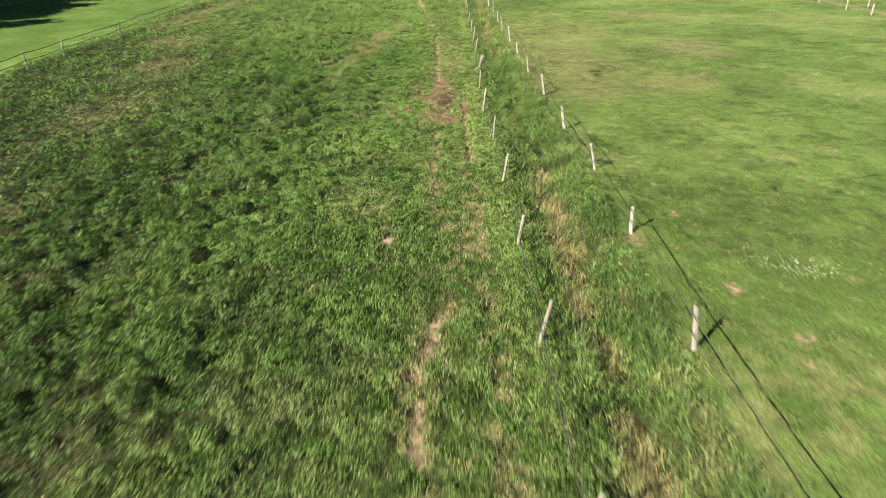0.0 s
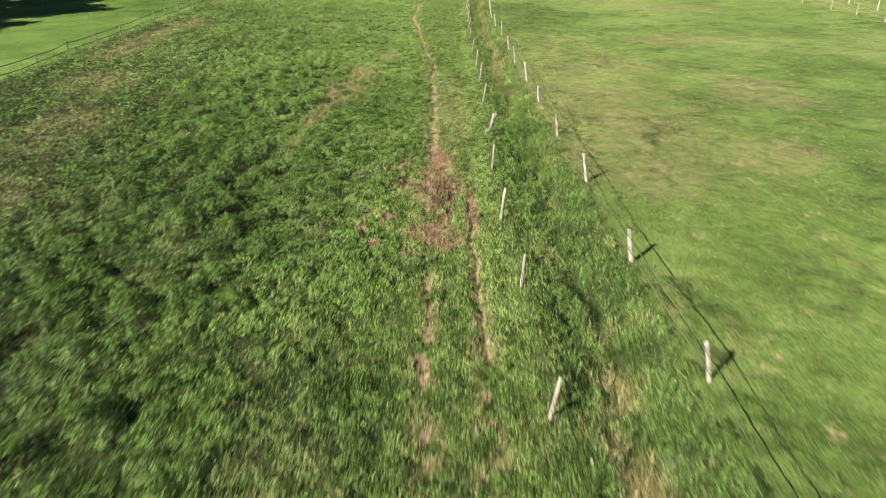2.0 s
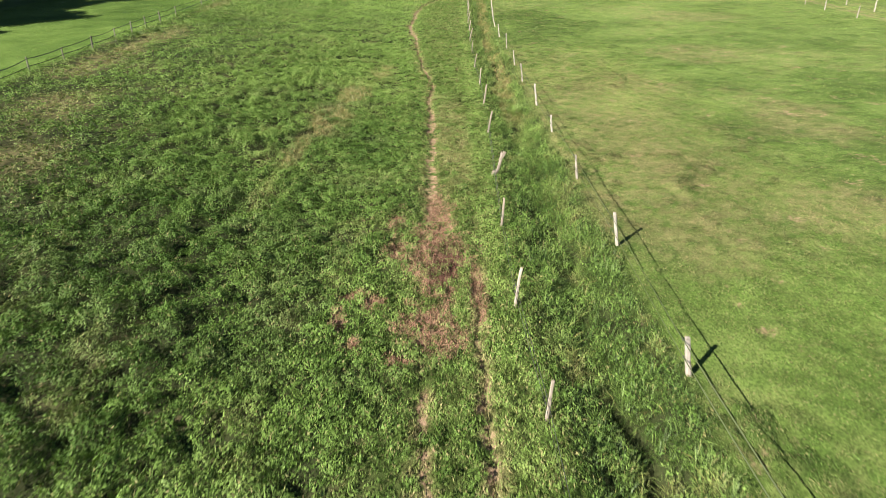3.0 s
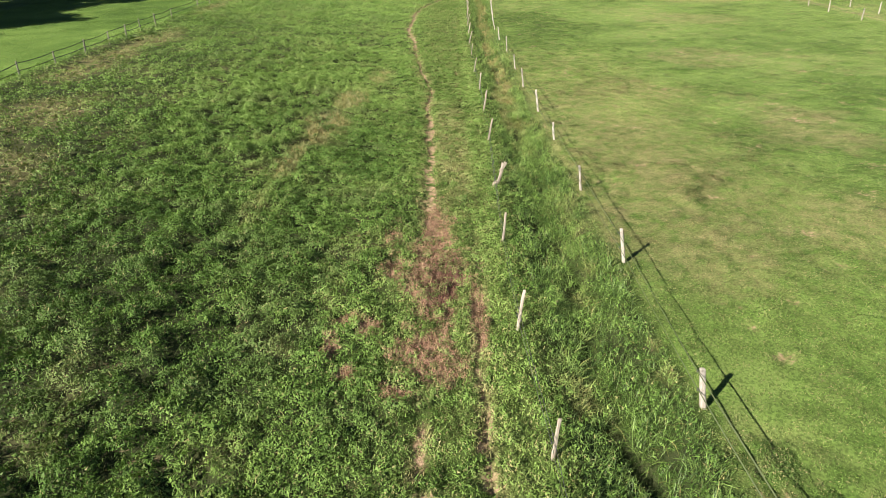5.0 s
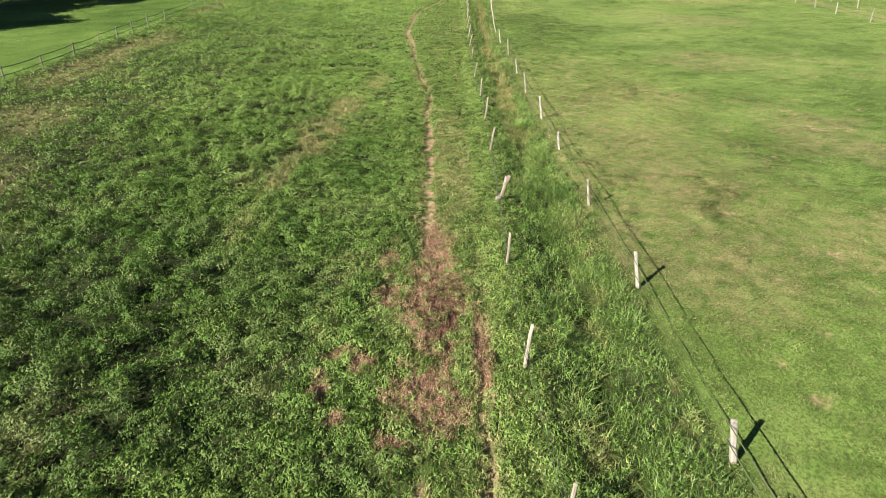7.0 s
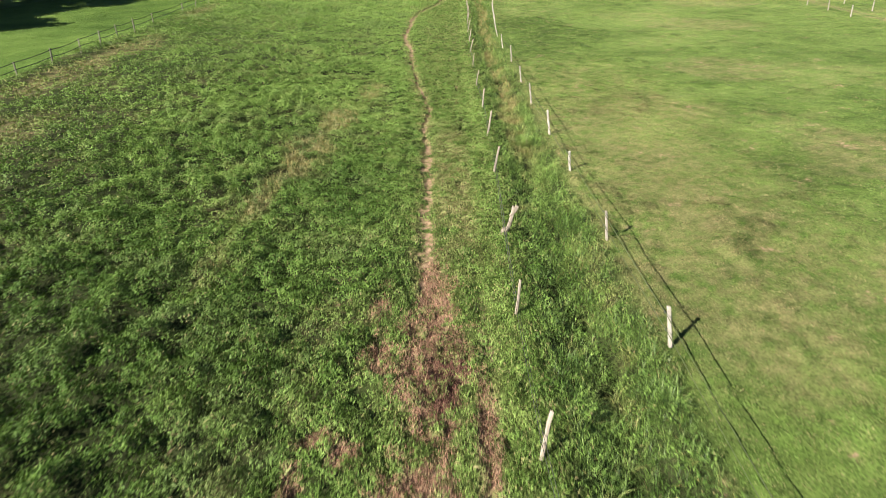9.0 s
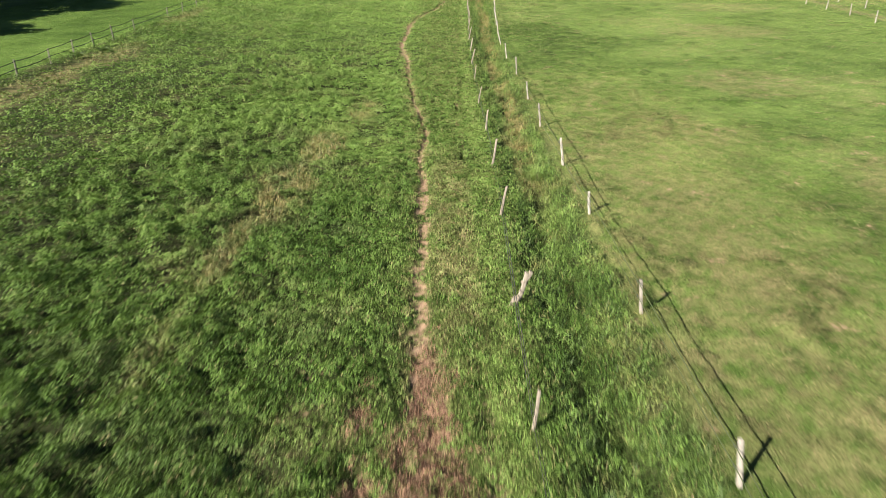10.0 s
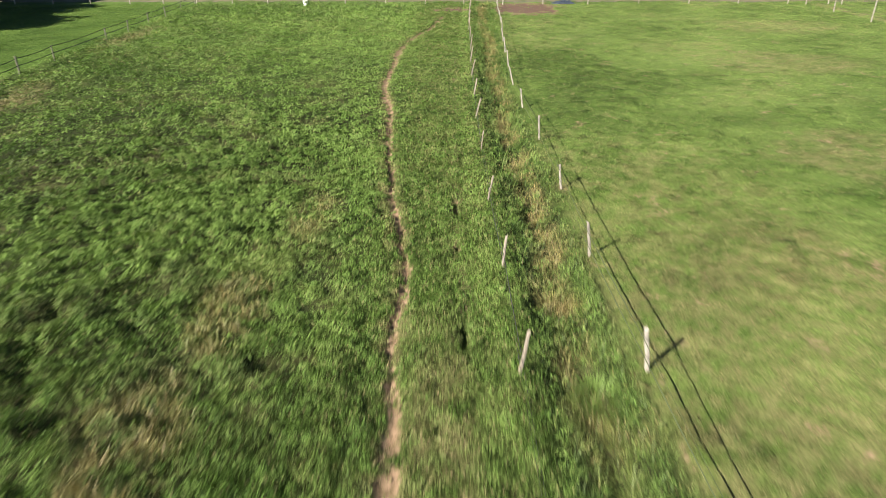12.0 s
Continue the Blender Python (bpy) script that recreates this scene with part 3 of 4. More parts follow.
def fence(name, label, posts, mat, tapes, tape_mat, seed, tall=0.04, side=-1, sag=0.03, post_label=""):
    """posts: rows of x, y, height, lean in x, lean in y, width. tapes: heights as parts of the post."""
    whole = hold(name, label, "fence")
    r = random.Random(seed)
    hung = [[] for _ in tapes]
    for k, (x, y, h, lx, ly, w) in enumerate(posts):
        z = spot(x, y)
        p = new("fence_post", post_mesh(seed * 100 + k, h, w, w * r.uniform(0.75, 1.0), (lx, ly), r.uniform(-0.025, 0.025), mat))
        p.location, p.parent = (x, y, z), whole
        if post_label:
            tagged(p, post_label)
        for n, u in enumerate(tapes):
            v = min(u / h, 0.985)
            at = Vector((x + lx * v + side * (w / 2 + 0.055), y + ly * v, z + h * v))
            i = new("insulator", INSULATOR)
            i.parent = p
            i.matrix_basis = Matrix.Translation(at - Vector((x, y, z)) - Vector((side * 0.06, 0, 0))) @ pose(0, 0, 0, 0, 0, 180 if side > 0 else 0)
            hung[n].append(at)
    for n, line in enumerate(hung):
        t = new("tape", tape_mesh(line, tall, 0.004, sag, seed + n, tape_mat))
        t.parent = whole
    return whole


def on(line, y):
    return float(np.interp(y, [p[0] for p in line], [p[1] for p in line]))


rr = random.Random(5)
right_posts = [(6.85, 6.6, 1.3, -0.15, 0, 0.11), (6.86, 13.4, 1.38, -0.18, 0.02, 0.12), (7.11, 20.4, 1.05, -0.07, 0.02, 0.13), (7.2, 26.8, 1.26, -0.30, 0, 0.11), (7.0, 33.2, 1.27, -0.26, 0, 0.145),
               (7.05, 40.75, 1.36, -0.27, 0, 0.115), (6.85, 47.25, 1.18, -0.17, 0, 0.105), (6.92, 54.6, 0.98, -0.13, 0, 0.12), (6.84, 60.2, 1.38, -0.20, 0, 0.125), (6.74, 66.7, 1.38, -0.19, 0, 0.105),
               (6.95, 73.3, 1.18, -0.17, 0, 0.10), (6.95, 80.1, 1.36, -0.10, 0, 0.11), (6.93, 87.0, 1.26, -0.18, 0, 0.11), (6.98, 92.9, 1.36, -0.34, 0, 0.11)]
for k in range(8):
    y = 99.4 + 6.2 * k
    right_posts.append((on(RIGHT_FENCE_X, y), y, rr.uniform(1.25, 1.4), rr.uniform(-0.3, -0.1), 0, rr.uniform(0.10, 0.13)))
fence("paddock_fence", "bleached wooden stakes with olive tapes along the ditch", right_posts, PALE_WOOD, (1.2, 0.62), OLIVE_TAPE, 3, 0.036, -1, 0.03)

left_posts = [(2.68, 7.6, 1.3, 0.18, 0, 0.10), (2.73, 13.65, 1.42, 0.22, 0.03, 0.10), (2.81, 19.5, 1.2, 0.15, 0, 0.10), (2.85, 25.5, 1.3, 0.17, 0, 0.10), (2.93, 31.6, 1.25, 0.06, 0, 0.09),
              (2.74, 36.65, 1.37, 0.12, 0, 0.095), (2.85, 42.5, 1.22, 0.08, 0, 0.095), (3.25, 54.63, 1.3, 0.20, 0, 0.105), (3.34, 60.1, 1.38, 0.20, 0, 0.105), (3.5, 66.0, 1.22, 0.09, 0, 0.09),
              (3.46, 71.9, 1.15, 0.19, 0, 0.085), (3.6, 78.4, 1.1, 0.1, 0, 0.07), (3.71, 84.7, 1.22, 0.28, 0, 0.10), (3.87, 89.9, 1.2, 0.21, 0, 0.10), (4.05, 96.0, 1.25, 0.28, 0, 0.10),
              (4.26, 101.3, 1.38, 0.22, 0, 0.10), (4.62, 107.0, 1.45, 0.12, 0, 0.10)]
for k in range(6):
    y = 112.8 + 5.8 * k
    left_posts.append((on(LEFT_FENCE_X, y), y, rr.uniform(1.2, 1.4), rr.uniform(0.05, 0.25), 0, rr.uniform(0.09, 0.11)))
fence("stake_fence", "crooked split-wood stakes with two black tapes beside the ditch", left_posts, SPLIT_WOOD, (0.80, 0.56), BLACK_TAPE, 7, 0.04, -1, 0.05)


def broken_stake():
    """A fallen-over forked stake on a thick, pale butt."""
    whole = hold("broken_stake", "leaning forked stake of pale peeled wood on its stump", "post")
    whole.location = (3.02, 47.9, spot(3.02, 47.9))
    shaft = new("stake", post_mesh(911, 1.15, 0.13, 0.11, (0.34, 0.0), 0.07, SPLIT_WOOD, 0.30))
    shaft.parent = whole
    fork = new("fork", post_mesh(912, 0.34, 0.13, 0.11, (0.20, 0.02), 0.03, SPLIT_WOOD, 0.34, 0.05))
    fork.location, fork.parent = (0.27, 0.0, 0.84), whole
    butt = new("butt", post_mesh(913, 0.26, 0.24, 0.20, (0.09, 0.0), 0.0, SPLIT_WOOD, 0.34))
    butt.location, butt.parent = (-0.04, -0.02, 0.0), whole
    return whole


broken_stake()

west_posts = []
for k, y in enumerate((44.5, 50.0, 55.4, 60.7, 66.0, 71.2, 76.4, 81.4, 86.3, 90.4, 94.4, 98.5, 104.0, 114.6, 120.1, 126.0, 131.7, 137.8, 143.6)):
    west_posts.append((-32.2 - max(0, y - 85) * 0.022 + rr.uniform(-0.1, 0.1), y, rr.uniform(1.22, 1.42), rr.uniform(-0.03, 0.14), 0, rr.uniform(0.10, 0.15)))
fence("pasture_fence", "grey wooden posts with two dark tapes across the pasture", west_posts, GREY_WOOD, (1.25, 0.68), BLACK_TAPE, 13, 0.05, 1, 0.08)

east_posts = [(50.4 + (0.0 if y < 100 else (y - 100) * 0.07), y, rr.uniform(1.25, 1.45), rr.uniform(-0.15, 0.02), 0, 0.12) for y in (69.5, 75.5, 80.5, 86.7, 92.0, 97.4, 104.9, 110.5, 116.3, 122.0, 130.6, 138.3)]
fence("lane_fence", "white-grey leaning posts with thin tapes along a sandy lane", east_posts, PALE_WOOD, (1.2, 0.7), OLIVE_TAPE, 17, 0.03, -1, 0.06)
outer_posts = [(54.4 + (y - 80) * 0.065, y, rr.uniform(1.3, 1.5), rr.uniform(-0.2, 0.0), 0, 0.13) for y in (76.0, 82.9, 89.5, 96.0, 102.8, 109.6, 116.5, 123.4, 130.4, 138.5)]
fence("roadside_fence", "pale wooden posts with thin tapes beyond a sandy lane", outer_posts, PALE_WOOD, (1.25, 0.7), OLIVE_TAPE, 19, 0.03, -1, 0.06)

far_posts = []
for x in (-62, -56, -50.2, -44.1, -39, -33.9, -28.5, -23.2, -17.4, -11.7, -5.8, 0.0, 5.6, 11.2, 16.9, 23.3, 30.4, 37.4, 44.2, 51.0, 56.5):
    far_posts.append((x, far_line(x) + 0.2, rr.uniform(1.3, 1.45), rr.uniform(-0.05, 0.05), 0, 0.13))
fence("boundary_fence", "pale wooden posts with tapes along a gravel road", far_posts, PALE_WOOD, (1.25, 0.75), OLIVE_TAPE, 23, 0.035, -1, 0.06)


# ---------------------------------------------------------------- road and lane beyond the fields
def strip_mesh(name, ends, mat, seed, lift, wide):
    r = random.Random(seed)
    (x0, y0), (x1, y1) = ends
    n, m = 60, 6
    along = Vector((x1 - x0, y1 - y0, 0))
    out = Vector((along.y, -along.x, 0)).normalized()
    verts = []
    for k in range(n + 1):
        c = Vector((x0, y0, 0)) + along * (k / n)
        wa, wb = wide * r.uniform(0.92, 1.08) / 2, wide * r.uniform(0.92, 1.08) / 2
        for j in range(m + 1):
            t = j / m
            p = c + out * (-wa + (wa + wb) * t)
            crown = lift * min(1, 4 * t * (1 - t) + 0.2) - (0.15 if j in (0, m) else 0.0)
            verts.append((p.x, p.y, spot(p.x, p.y) * 0.4 + 0.05 + crown))
    faces = [(k * (m + 1) + j, k * (m + 1) + j + 1, (k + 1) * (m + 1) + j + 1, (k + 1) * (m + 1) + j) for k in range(n) for j in range(m)]
    return mesh_from(name, verts, faces, mat, True)


tagged(new("road", strip_mesh("road", ((-120, far_line(-120) + 6.2), (120, far_line(120) + 6.2)), GRAVEL, 3, 0.06, 7.5)), "grey-brown gravel road behind the boundary fence", "road", kind="structure")


# ---------------------------------------------------------------- trees that shade the west side
def tree(seed, height):
    r = random.Random(seed)
    whole = hold("tree", "tall leafy broadleaf tree at the field's edge", "tree", "trees along the field")
    bm = bmesh.new()

    def limb(a, b, ra, rb, n=6):
        a, b = Vector(a), Vector(b)
        q = (b - a).to_track_quat("Z", "Y").to_matrix().to_4x4()
        bmesh.ops.create_cone(bm, cap_ends=True, segments=n, radius1=ra, radius2=rb, depth=(b - a).length, matrix=Matrix.Translation((a + b) / 2) @ q)

    bend = Vector((r.uniform(-0.4, 0.4), r.uniform(-0.4, 0.4), height * 0.45))
    limb((0, 0, -0.3), bend, 0.36, 0.24, 10)
    limb(bend, (bend.x * 1.5, bend.y * 1.5, height * 0.85), 0.24, 0.06, 8)
    tips = [Vector((bend.x * 1.5, bend.y * 1.5, height * 0.86))]
    for k in range(11):
        t = r.uniform(0.12, 0.78)
        a = r.uniform(0, 6.283)
        reach = height * r.uniform(0.18, 0.30) * (1.15 - 0.6 * t)
        s = Vector((bend.x * t * 1.6, bend.y * t * 1.6, height * t))
        e = s + Vector((math.cos(a) * reach, math.sin(a) * reach, reach * r.uniform(0.3, 0.8)))
        limb(s, e, 0.11, 0.03, 5)
        tips.append(e)
        tips.append(s.lerp(e, 0.55) + Vector((r.uniform(-0.6, 0.6), r.uniform(-0.6, 0.6), r.uniform(0.2, 0.8))))
    part("trunk", bm, BARK, whole)
    g = np.random.default_rng(seed)
    pts = np.array([tuple(p) for p in tips])
    n = 2300
    own = g.integers(0, len(pts), n)
    d = g.normal(size=(n, 3))
    d /= np.linalg.norm(d, axis=1)[:, None]
    rad = height * 0.13 * g.uniform(0.4, 1.1, n) ** 0.5
    c = pts[own] + d * rad[:, None] * np.array([1, 1, 0.75])
    size = g.uniform(0.40, 0.76, n)
    u = g.normal(size=(n, 3))
    u /= np.linalg.norm(u, axis=1)[:, None]
    v = np.cross(u, g.normal(size=(n, 3)))
    v /= np.linalg.norm(v, axis=1)[:, None]
    co = np.stack([c - u * size[:, None], c + v * size[:, None] * 0.55, c + u * size[:, None], c - v * size[:, None] * 0.55], 1).reshape(-1, 3)
    me = big_mesh("crown", co, np.arange(4 * n), 4, WEED)
    at = me.color_attributes.new("growth", "FLOAT_COLOR", "POINT")
    col = np.zeros((n, 4), np.float32)
    col[:, 1] = g.uniform(0.05, 0.4, n)
    at.data.foreach_set("color", np.repeat(col, 4, 0).ravel())
    crown = new("crown", me)
    crown.parent = whole
    return whole


kinds = [tree(41, 17.0), tree(42, 19.0), tree(43, 15.5)]
place_rng = random.Random(77)
spots = [(-67.2 - 5 * (k % 2) + place_rng.uniform(-1.0, 1.0), 40 + 4.6 * k + place_rng.uniform(-1.2, 1.2)) for k in range(26)]
for k, (x, y) in enumerate(spots):
    m = Matrix.Translation((x, y, 0)) @ pose(0, 0, 0, 0, 0, place_rng.uniform(0, 360))
    if k < 3:
        kinds[k].matrix_basis = m
    else:
        copy_thing(kinds[k % 3], m)


# ---------------------------------------------------------------- small things at the far fence
def white_tub():
    bm = bmesh.new()
    prof = ((0.0, 0.02), (0.30, 0.02), (0.36, 0.62), (0.40, 0.64), (0.40, 0.68), (0.34, 0.68), (0.28, 0.10), (0.0, 0.10))
    n = 14
    rings = [[bm.verts.new((r * math.cos(6.2832 * i / n), r * math.sin(6.2832 * i / n), z)) for i in range(n)] for r, z in prof[1:-1]]
    for a, b in zip(rings[:-1], rings[1:]):
        for i in range(n):
            bm.faces.new((a[i], a[(i + 1) % n], b[(i + 1) % n], b[i]))
    bm.faces.new(rings[0][::-1])
    bm.faces.new(rings[-1])
    me = bpy.data.meshes.new("tub")
    bm.to_mesh(me)
    bm.free()
    me.materials.append(WHITE_PLASTIC)
    ob = tagged(new("feed_tub", me), "small white plastic tub beside the boundary fence", "tub")
    ob.location = (-17.2, 142.3, spot(-17.2, 142.3))


white_tub()


def tarpaulin():
    n, m = 22, 12
    verts = []
    for i in range(n + 1):
        for j in range(m + 1):
            u, v = i / n * 2 - 1, j / m * 2 - 1
            fall = max(0.0, 1 - abs(u) ** 2.2) * max(0.0, 1 - abs(v) ** 2)
            z = 0.5 * fall * (0.75 + 0.5 * noise.noise((u * 3, v * 3, 4.0))) + 0.02
            verts.append((u * 1.7 + 0.2 * noise.noise((v * 2, 1, 2)), v * 0.8 + 0.15 * noise.noise((u * 3, 5, 2)), z))
    faces = [(i * (m + 1) + j, (i + 1) * (m + 1) + j, (i + 1) * (m + 1) + j + 1, i * (m + 1) + j + 1) for i in range(n) for j in range(m)]
    ob = new("tarpaulin", mesh_from("tarpaulin", verts, faces, BLUE_SHEET, True))
    s = ob.modifiers.new("thickness", "SOLIDIFY")
    s.thickness = 0.02
    ob.location = (19.9, 142.2, spot(19.9, 142.2))
    tagged(ob, "crumpled dark blue tarpaulin over a low heap", "tarpaulin")


tarpaulin()


# ---------------------------------------------------------------- grass
def sprout(name, label, roots, kind, g, mat, flat=True, askew=0.45, per=1, vary=0.8, dead=0.0):
    """Blades or leaves round the given places, so many to each; kind sets their build. vary: how much single leaves differ in colour."""
    x, y, f = roots
    z = np.repeat(lie(x, y, f), per)
    f = {key: np.repeat(f[key], per) for key in ("tx", "ty", "dome", "canopy", "bud", "pasture", "ditch", "meadow", "lane", "dry", "light", "wet", "tall", "sage")}
    x, y = np.repeat(x, per), np.repeat(y, per)
    n = len(x)
    far = distance(x, y)
    x, y = x + g.normal(size=n) * 0.045 * (1 + far) * (per > 1), y + g.normal(size=n) * 0.045 * (1 + far) * (per > 1)
    long_, wide, lay = kind(f, x, y, g)
    if flat:
        # leaves follow the tuft's own surface, each askew, some of them deep inside it
        face = np.stack([f["tx"], f["ty"], 0.22 + 0.35 * (1 - f["dome"])], -1)
        face = face / np.linalg.norm(face, axis=1)[:, None] + g.normal(size=(n, 3)) * askew
        face /= np.linalg.norm(face, axis=1)[:, None]
        wild = g.normal(size=(n, 3)) + np.array([0, 0, 0.6])
        out = wild - face * (wild * face).sum(1)[:, None]
        out /= np.linalg.norm(out, axis=1)[:, None]
        side = np.cross(face, out)
        root = np.stack([x, y, z - 0.01 + f["canopy"] * (0.30 + 0.70 * g.uniform(0, 1, n) ** 0.35) * (1 - 0.6 * f["meadow"]) + 0.08 * f["bud"] * (1 - 0.6 * f["meadow"]) * (1 - 0.5 * f["lane"])], -1) - out * (long_ * 0.3)[:, None]
        tip = root + out * long_[:, None] + face * (long_ * 0.18)[:, None]
        base = root + (out * 0.16 + face * 0.06) * long_[:, None]
    else:
        az = g.uniform(0, 2 * np.pi, n)
        dx, dy = np.cos(az) + 0.6 * f["tx"], np.sin(az) + 0.6 * f["ty"]
        size = np.hypot(dx, dy) + 1e-6
        dx, dy = dx / size, dy / size
        out = np.stack([dx, dy, np.zeros(n)], -1)
        side = np.stack([-dy, dx, g.uniform(-0.5, 0.5, n)], -1)
        up = np.array([0, 0, 1.0])
        root = np.stack([x, y, z - 0.02], -1)
        tip = root + out * (long_ * np.sin(lay))[:, None] + up * (long_ * np.cos(lay))[:, None]
        waist = root + (tip - root) * 0.45 + up * (long_ * 0.16)[:, None]
    half = side * (wide / 2)[:, None]
    if flat:
        corners = 3
        me = big_mesh(name, np.stack([base + half, tip, base - half], 1).reshape(-1, 3), np.arange(3 * n), 3, mat)
    else:
        corners = 4
        order = np.tile(np.array([0, 1, 3, 1, 2, 3]), n) + np.repeat(np.arange(n) * 4, 6)
        me = big_mesh(name, np.stack([root, waist + half, tip, waist - half], 1).reshape(-1, 3), order, 3, mat)
    at = me.color_attributes.new("growth", "FLOAT_COLOR", "POINT")
    col = np.zeros((n, 4), np.float32)
    col[:, 0] = np.clip(dead + f["dry"] * g.uniform(0.2, 1.4, n) + (g.uniform(0, 1, n) < 0.04 + 0.12 * f["meadow"] + 0.07 * f["lane"]) * 0.6, 0, 1)
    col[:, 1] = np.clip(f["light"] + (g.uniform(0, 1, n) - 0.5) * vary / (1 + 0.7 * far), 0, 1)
    col[:, 2] = f["wet"] if mat is LITTER else f["sage"] * g.uniform(0.2, 1.0, n)
    at.data.foreach_set("color", np.repeat(col, corners, 0).ravel())
    return tagged(new(name, me), label, "grass", kind="stuff")


def scatter(g, count, x0, x1, y0, y1, keep, near=None):
    """Places spread evenly over a stretch of the plan, thinned first by near(x, y), then by what grows there."""
    k = np.arange(count) + g.integers(1, 9000)
    x, y = x0 + (x1 - x0) * np.modf(k * 0.7548776662466927)[0], y0 + (y1 - y0) * np.modf(k * 0.5698402909980532)[0]
    if near:
        k = g.uniform(0, 1, count) < near(x, y)
        x, y = x[k], y[k]
    f = fields(x, y)
    k = g.uniform(0, 1, len(x)) < keep(f, x, y)
    return x[k], y[k], {name: v[k] for name, v in f.items()}


def distance(x, y):
    return np.clip((np.hypot(x, np.maximum(0, y - 55)) - 10) / 40, 0, 2.2)


def far_weed_build(f, x, y, g):
    return weed_build(f, x, y, g, 0.8)


def weed_build(f, x, y, g, least=0.0):
    """Broad leaves, and among them narrow blades of grass."""
    n, far = len(x), np.maximum(distance(x, y), least)
    blade = g.uniform(0, 1, n) < 0.5
    long_ = np.where(blade, g.uniform(0.08, 0.21, n), (0.062 + 0.024 * f["dome"]) * g.uniform(0.6, 1.5, n)) * (1 + 0.9 * far)
    small = 1 - 0.5 * f["meadow"]
    return long_ * small * 1.08, np.where(blade, 0.021 + 0.014 * far, 0.054 + 0.036 * far) * g.uniform(0.6, 1.4, n) * small, g.uniform(0.0, 1.0, n)


def short_build(f, x, y, g):
    n, far = len(x), distance(x, y)
    return g.uniform(0.04, 0.12, n) * (1 + 0.6 * far), (0.015 + 0.017 * far) * g.uniform(0.6, 1.4, n), g.uniform(0.0, 1.0, n)


def tall_build(f, x, y, g):
    n = len(x)
    far = np.clip((y - 55) / 40, 0, 2)
    return f["tall"] * g.uniform(0.35, 1.05, n), (0.013 + 0.012 * far) * g.uniform(0.5, 1.7, n), g.uniform(0.5, 1.65, n)


def hay_build(f, x, y, g):
    n = len(x)
    return g.uniform(0.20, 0.50, n), g.uniform(0.012, 0.028, n), g.uniform(0.1, 0.9, n)


def litter_build(f, x, y, g):
    n = len(x)
    return g.uniform(0.05, 0.18, n), g.uniform(0.010, 0.024, n), g.uniform(0.0, 1.0, n)


ga = np.random.default_rng(12)


def bare(f):
    return (1 - 0.8 * step(0.25, 0.7, f["dirt"])) * (1 - 0.92 * step(0.2, 0.6, f["cleft"])) * (1 - 0.6 * f["trail"])


def leafy(f, x, y):
    return np.clip(f["pasture"] + 0.6 * f["lane"] + 0.2 * f["ditch"] + f["meadow"] * np.clip(0.18 * f["patch"] + f["clover"] + 0.9 * f["clump"], 0, 1), 0, 1) * (0.48 + 0.52 * step(0.12, 0.5, f["dome"])) * (1 - 0.6 * f["pocket"] * f["pasture"]) * bare(f)


def close(x, y):
    """1 along the walk, falling off smoothly to the sides and the far end."""
    return (1 - step(11, 22, np.abs(x - 1))) * (1 - step(60, 92, y))


def remote(x, y):
    return (1 - 0.85 * close(x, y)) * step(230, 60, np.abs(y) + 1.2 * np.abs(x))


def grazed(f, x, y):
    return f["meadow"] * bare(f) * (0.5 + 0.5 * f["dome"])


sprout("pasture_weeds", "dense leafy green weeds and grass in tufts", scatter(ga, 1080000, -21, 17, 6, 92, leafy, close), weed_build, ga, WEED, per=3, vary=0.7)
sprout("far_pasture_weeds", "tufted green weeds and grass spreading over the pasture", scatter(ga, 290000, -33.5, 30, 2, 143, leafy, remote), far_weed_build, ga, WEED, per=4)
sprout("trail_grass", "short trampled grass along the worn trails",
       scatter(ga, 140000, -3.5, 4.5, -6, 135, lambda f, x, y: f["lane"] * bare(f), lambda x, y: 1 - 0.7 * step(72, 95, y)), short_build, ga, BLADE, per=3)
sprout("ditch_grass", "long green and straw-coloured grass filling the ditch",
       scatter(ga, 270000, 2.6, 10.8, -6, 142, lambda f, x, y: f["ditch"] * (1 - 0.93 * step(0.2, 0.6, f["cleft"])) * (1 - 0.4 * f["pocket"]) * (0.45 + 0.55 * step(0.32, 0.5, vnoise(x, y, 0.8, 91))) * (0.25 + 0.75 * step(0.05, 0.5, f["dome"])), lambda x, y: 1 - 0.6 * step(60, 90, y)), tall_build, ga, TALL, False, per=4, vary=1.0)
sprout("dry_grass", "standing straw-coloured dead grass in the pasture",
       scatter(ga, 60000, -10, -2.5, 42, 74, lambda f, x, y: f["pasture"] * step(0.18, 0.5, f["dry"]) * 0.7), hay_build, ga, TALL, False, per=2, dead=0.15)
sprout("meadow_grass", "short bright green grazed meadow grass", scatter(ga, 220000, 6.8, 23, 7, 92, grazed, close), short_build, ga, BLADE, per=4, vary=0.4)
sprout("far_meadow_grass", "short light green meadow grass with dry patches", scatter(ga, 80000, 7, 66, 2, 142, grazed, lambda x, y: 1 - 0.85 * close(x, y)), short_build, ga, BLADE, per=4, vary=0.4)
sprout("side_field_grass", "bright green grass beyond the pasture fence", scatter(ga, 24000, -60, -32.5, 60, 146, lambda f, x, y: f["beyond"]), short_build, ga, BLADE, per=3)
sprout("trampled_litter", "trampled brown hay and dead stems on bare earth",
       scatter(ga, 130000, -4, 2.6, 32.5, 47, lambda f, x, y: step(0.2, 0.9, f["mud"]) * (0.12 + 0.8 * f["dirt"])), litter_build, ga, LITTER, True, 0.6, per=4)


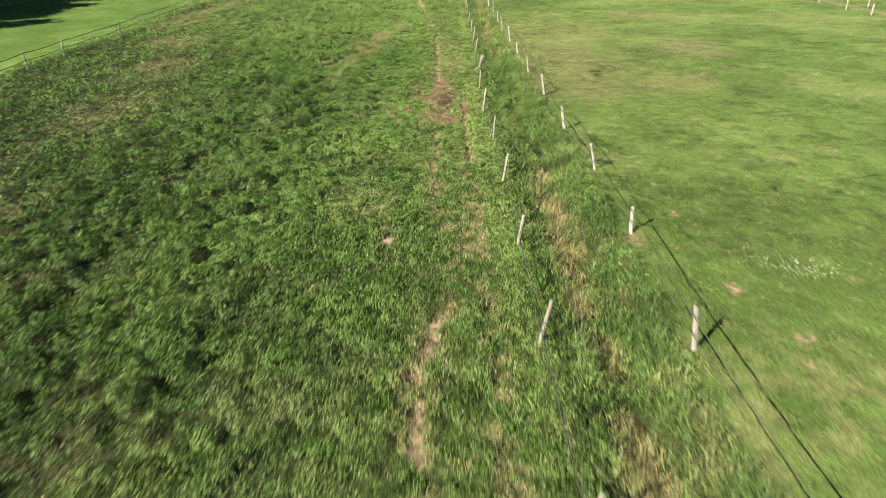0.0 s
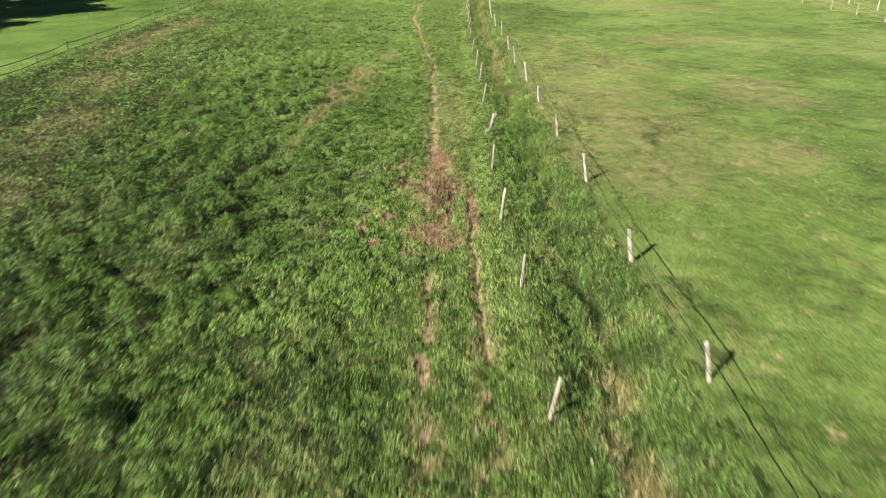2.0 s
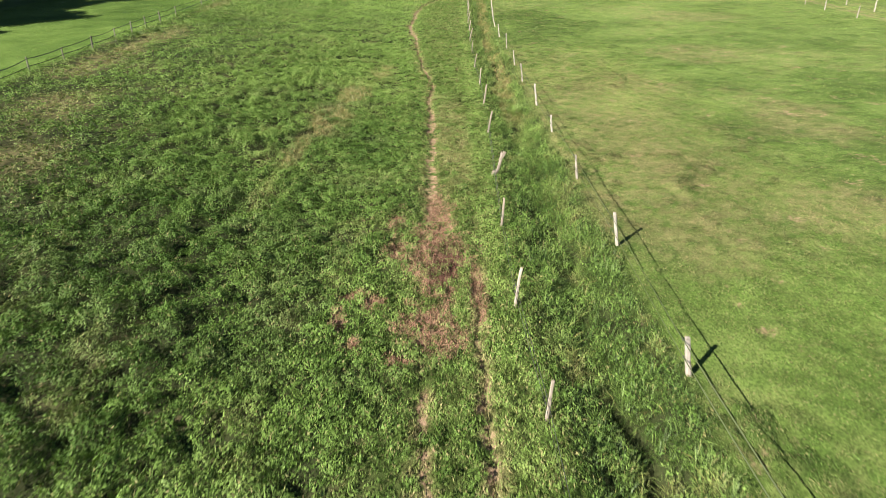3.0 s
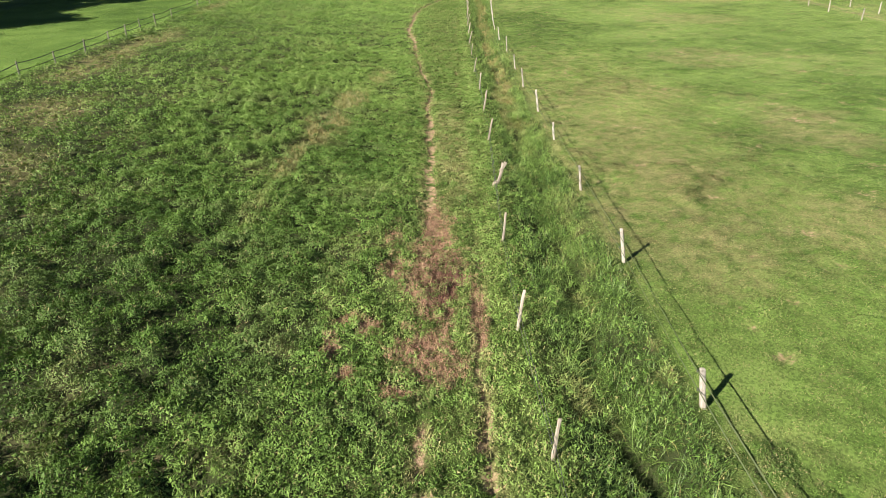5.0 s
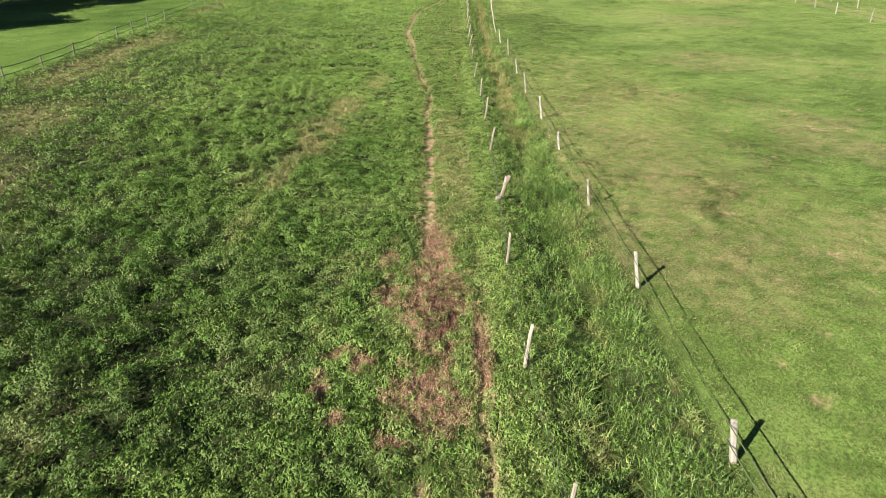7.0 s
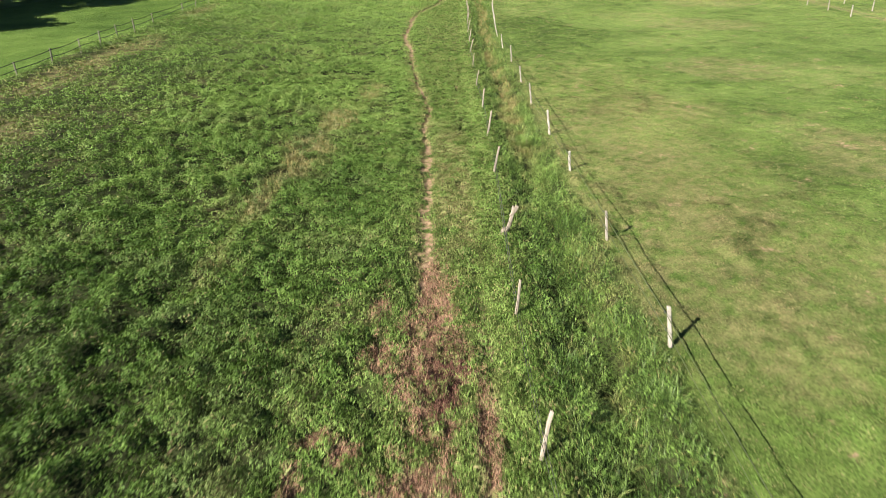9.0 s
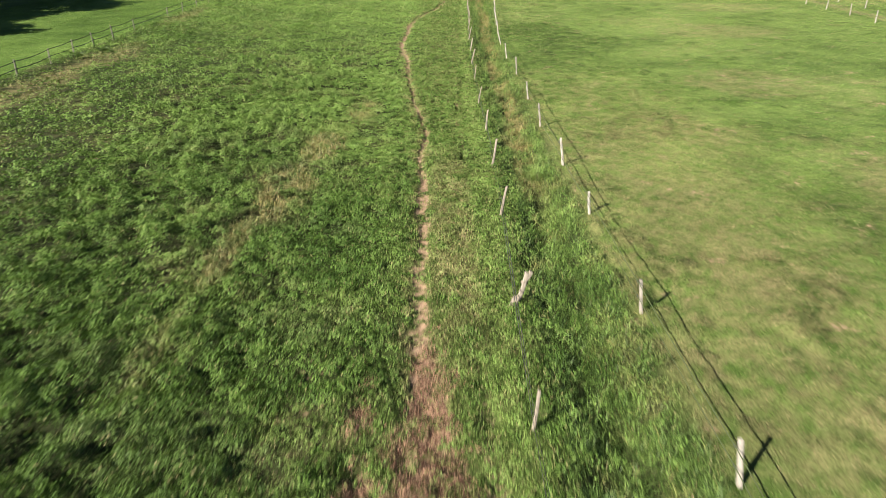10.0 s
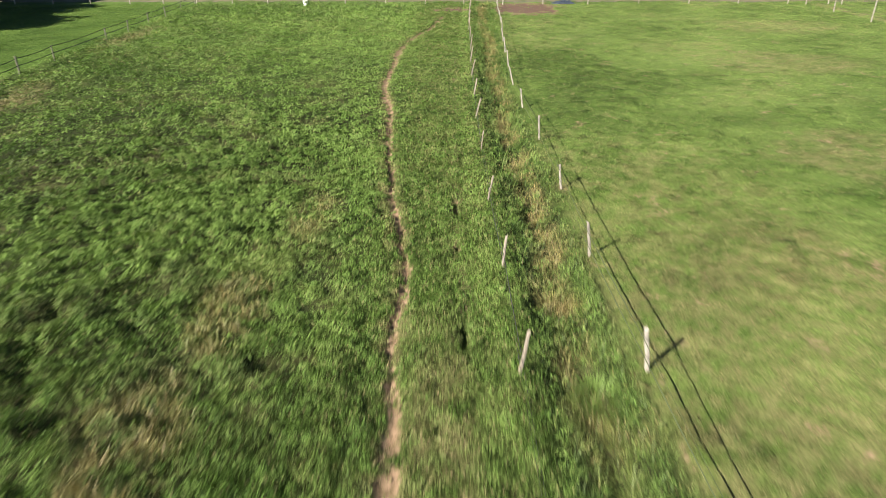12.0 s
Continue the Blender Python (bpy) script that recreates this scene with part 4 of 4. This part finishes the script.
# ---------------------------------------------------------------- single tussocks
def tussock(x, y, seed, reach, tall, light, dry, label):
    g = np.random.default_rng(seed)
    n = 1100
    az, off = g.uniform(0, 2 * np.pi, n), np.sqrt(g.uniform(0, 1, n)) * reach * 0.55
    long_ = tall * g.uniform(0.5, 1.25, n)
    lay = g.uniform(0.1, 1.25, n)
    out = np.stack([np.cos(az), np.sin(az), np.zeros(n)], -1)
    side = np.stack([-np.sin(az), np.cos(az), g.uniform(-0.4, 0.4, n)], -1) * g.uniform(0.003, 0.009, n)[:, None]
    up = np.array([0, 0, 1.0])
    root = out * off[:, None]
    tip = root + out * (long_ * np.sin(lay))[:, None] + up * (long_ * np.cos(lay))[:, None]
    waist = root + (tip - root) * 0.5 + up * (long_ * 0.2)[:, None]
    me = big_mesh("tussock", np.stack([root, waist + side, tip, waist - side], 1).reshape(-1, 3), np.tile(np.array([0, 1, 3, 1, 2, 3]), n) + np.repeat(np.arange(n) * 4, 6), 3, TALL)
    at = me.color_attributes.new("growth", "FLOAT_COLOR", "POINT")
    col = np.zeros((n, 4), np.float32)
    col[:, 0], col[:, 1] = dry * g.uniform(0, 1, n), light
    at.data.foreach_set("color", np.repeat(col, 4, 0).ravel())
    ob = tagged(new("tussock", me), label, "tussock", "tussocks in the turf")
    ob.location = (x, y, spot(x, y) - 0.03)


for k, (x, y, reach, tall, light, dry, label) in enumerate((
        (5.34, 59.3, 0.75, 0.75, 0.95, 0.0, "large bright yellow-green grass tussock in the ditch"),
        (-30.9, 88.6, 0.7, 0.55, 0.15, 0.1, "dark shaggy weed below the pasture fence"),
        (-30.2, 91.8, 0.6, 0.5, 0.12, 0.1, "dark shaggy weed below the pasture fence"))):
    tussock(x, y, 500 + k, reach, tall, light, dry, label)


# ---------------------------------------------------------------- a patch of small pale flowers
def flower_patch(cx, cy, count, seed):
    g = np.random.default_rng(seed)
    verts, faces = [], []
    for _ in range(count):
        x, y = cx + g.normal() * 0.55, cy + g.normal() * 0.4
        r, z = g.uniform(0.012, 0.026), spot(x, y) + g.uniform(0.08, 0.15)
        k = len(verts)
        verts.append((x, y, z + r * 0.5))
        for i in range(5):
            verts.append((x + r * math.cos(i * 1.2566), y + r * math.sin(i * 1.2566), z))
        faces += [(k, k + 1 + i, k + 1 + (i + 1) % 5) for i in range(5)]
        verts += [(x - 0.003, y, z - 0.15), (x + 0.003, y, z - 0.15), (x, y, z)]
        faces.append((k + 6, k + 7, k + 8))
    tagged(new("flowers", mesh_from("flowers", verts, faces, PALE_PETAL)), "scattered small cream-white flowers in the meadow grass", "flowers", kind="stuff")


PALE_PETAL = plain_material("petal", (0.62, 0.62, 0.42), (0.50, 0.52, 0.30), 0.7, 30, 0.2)
flower_patch(12.1, 17.6, 90, 8)
flower_patch(10.9, 18.2, 30, 9)
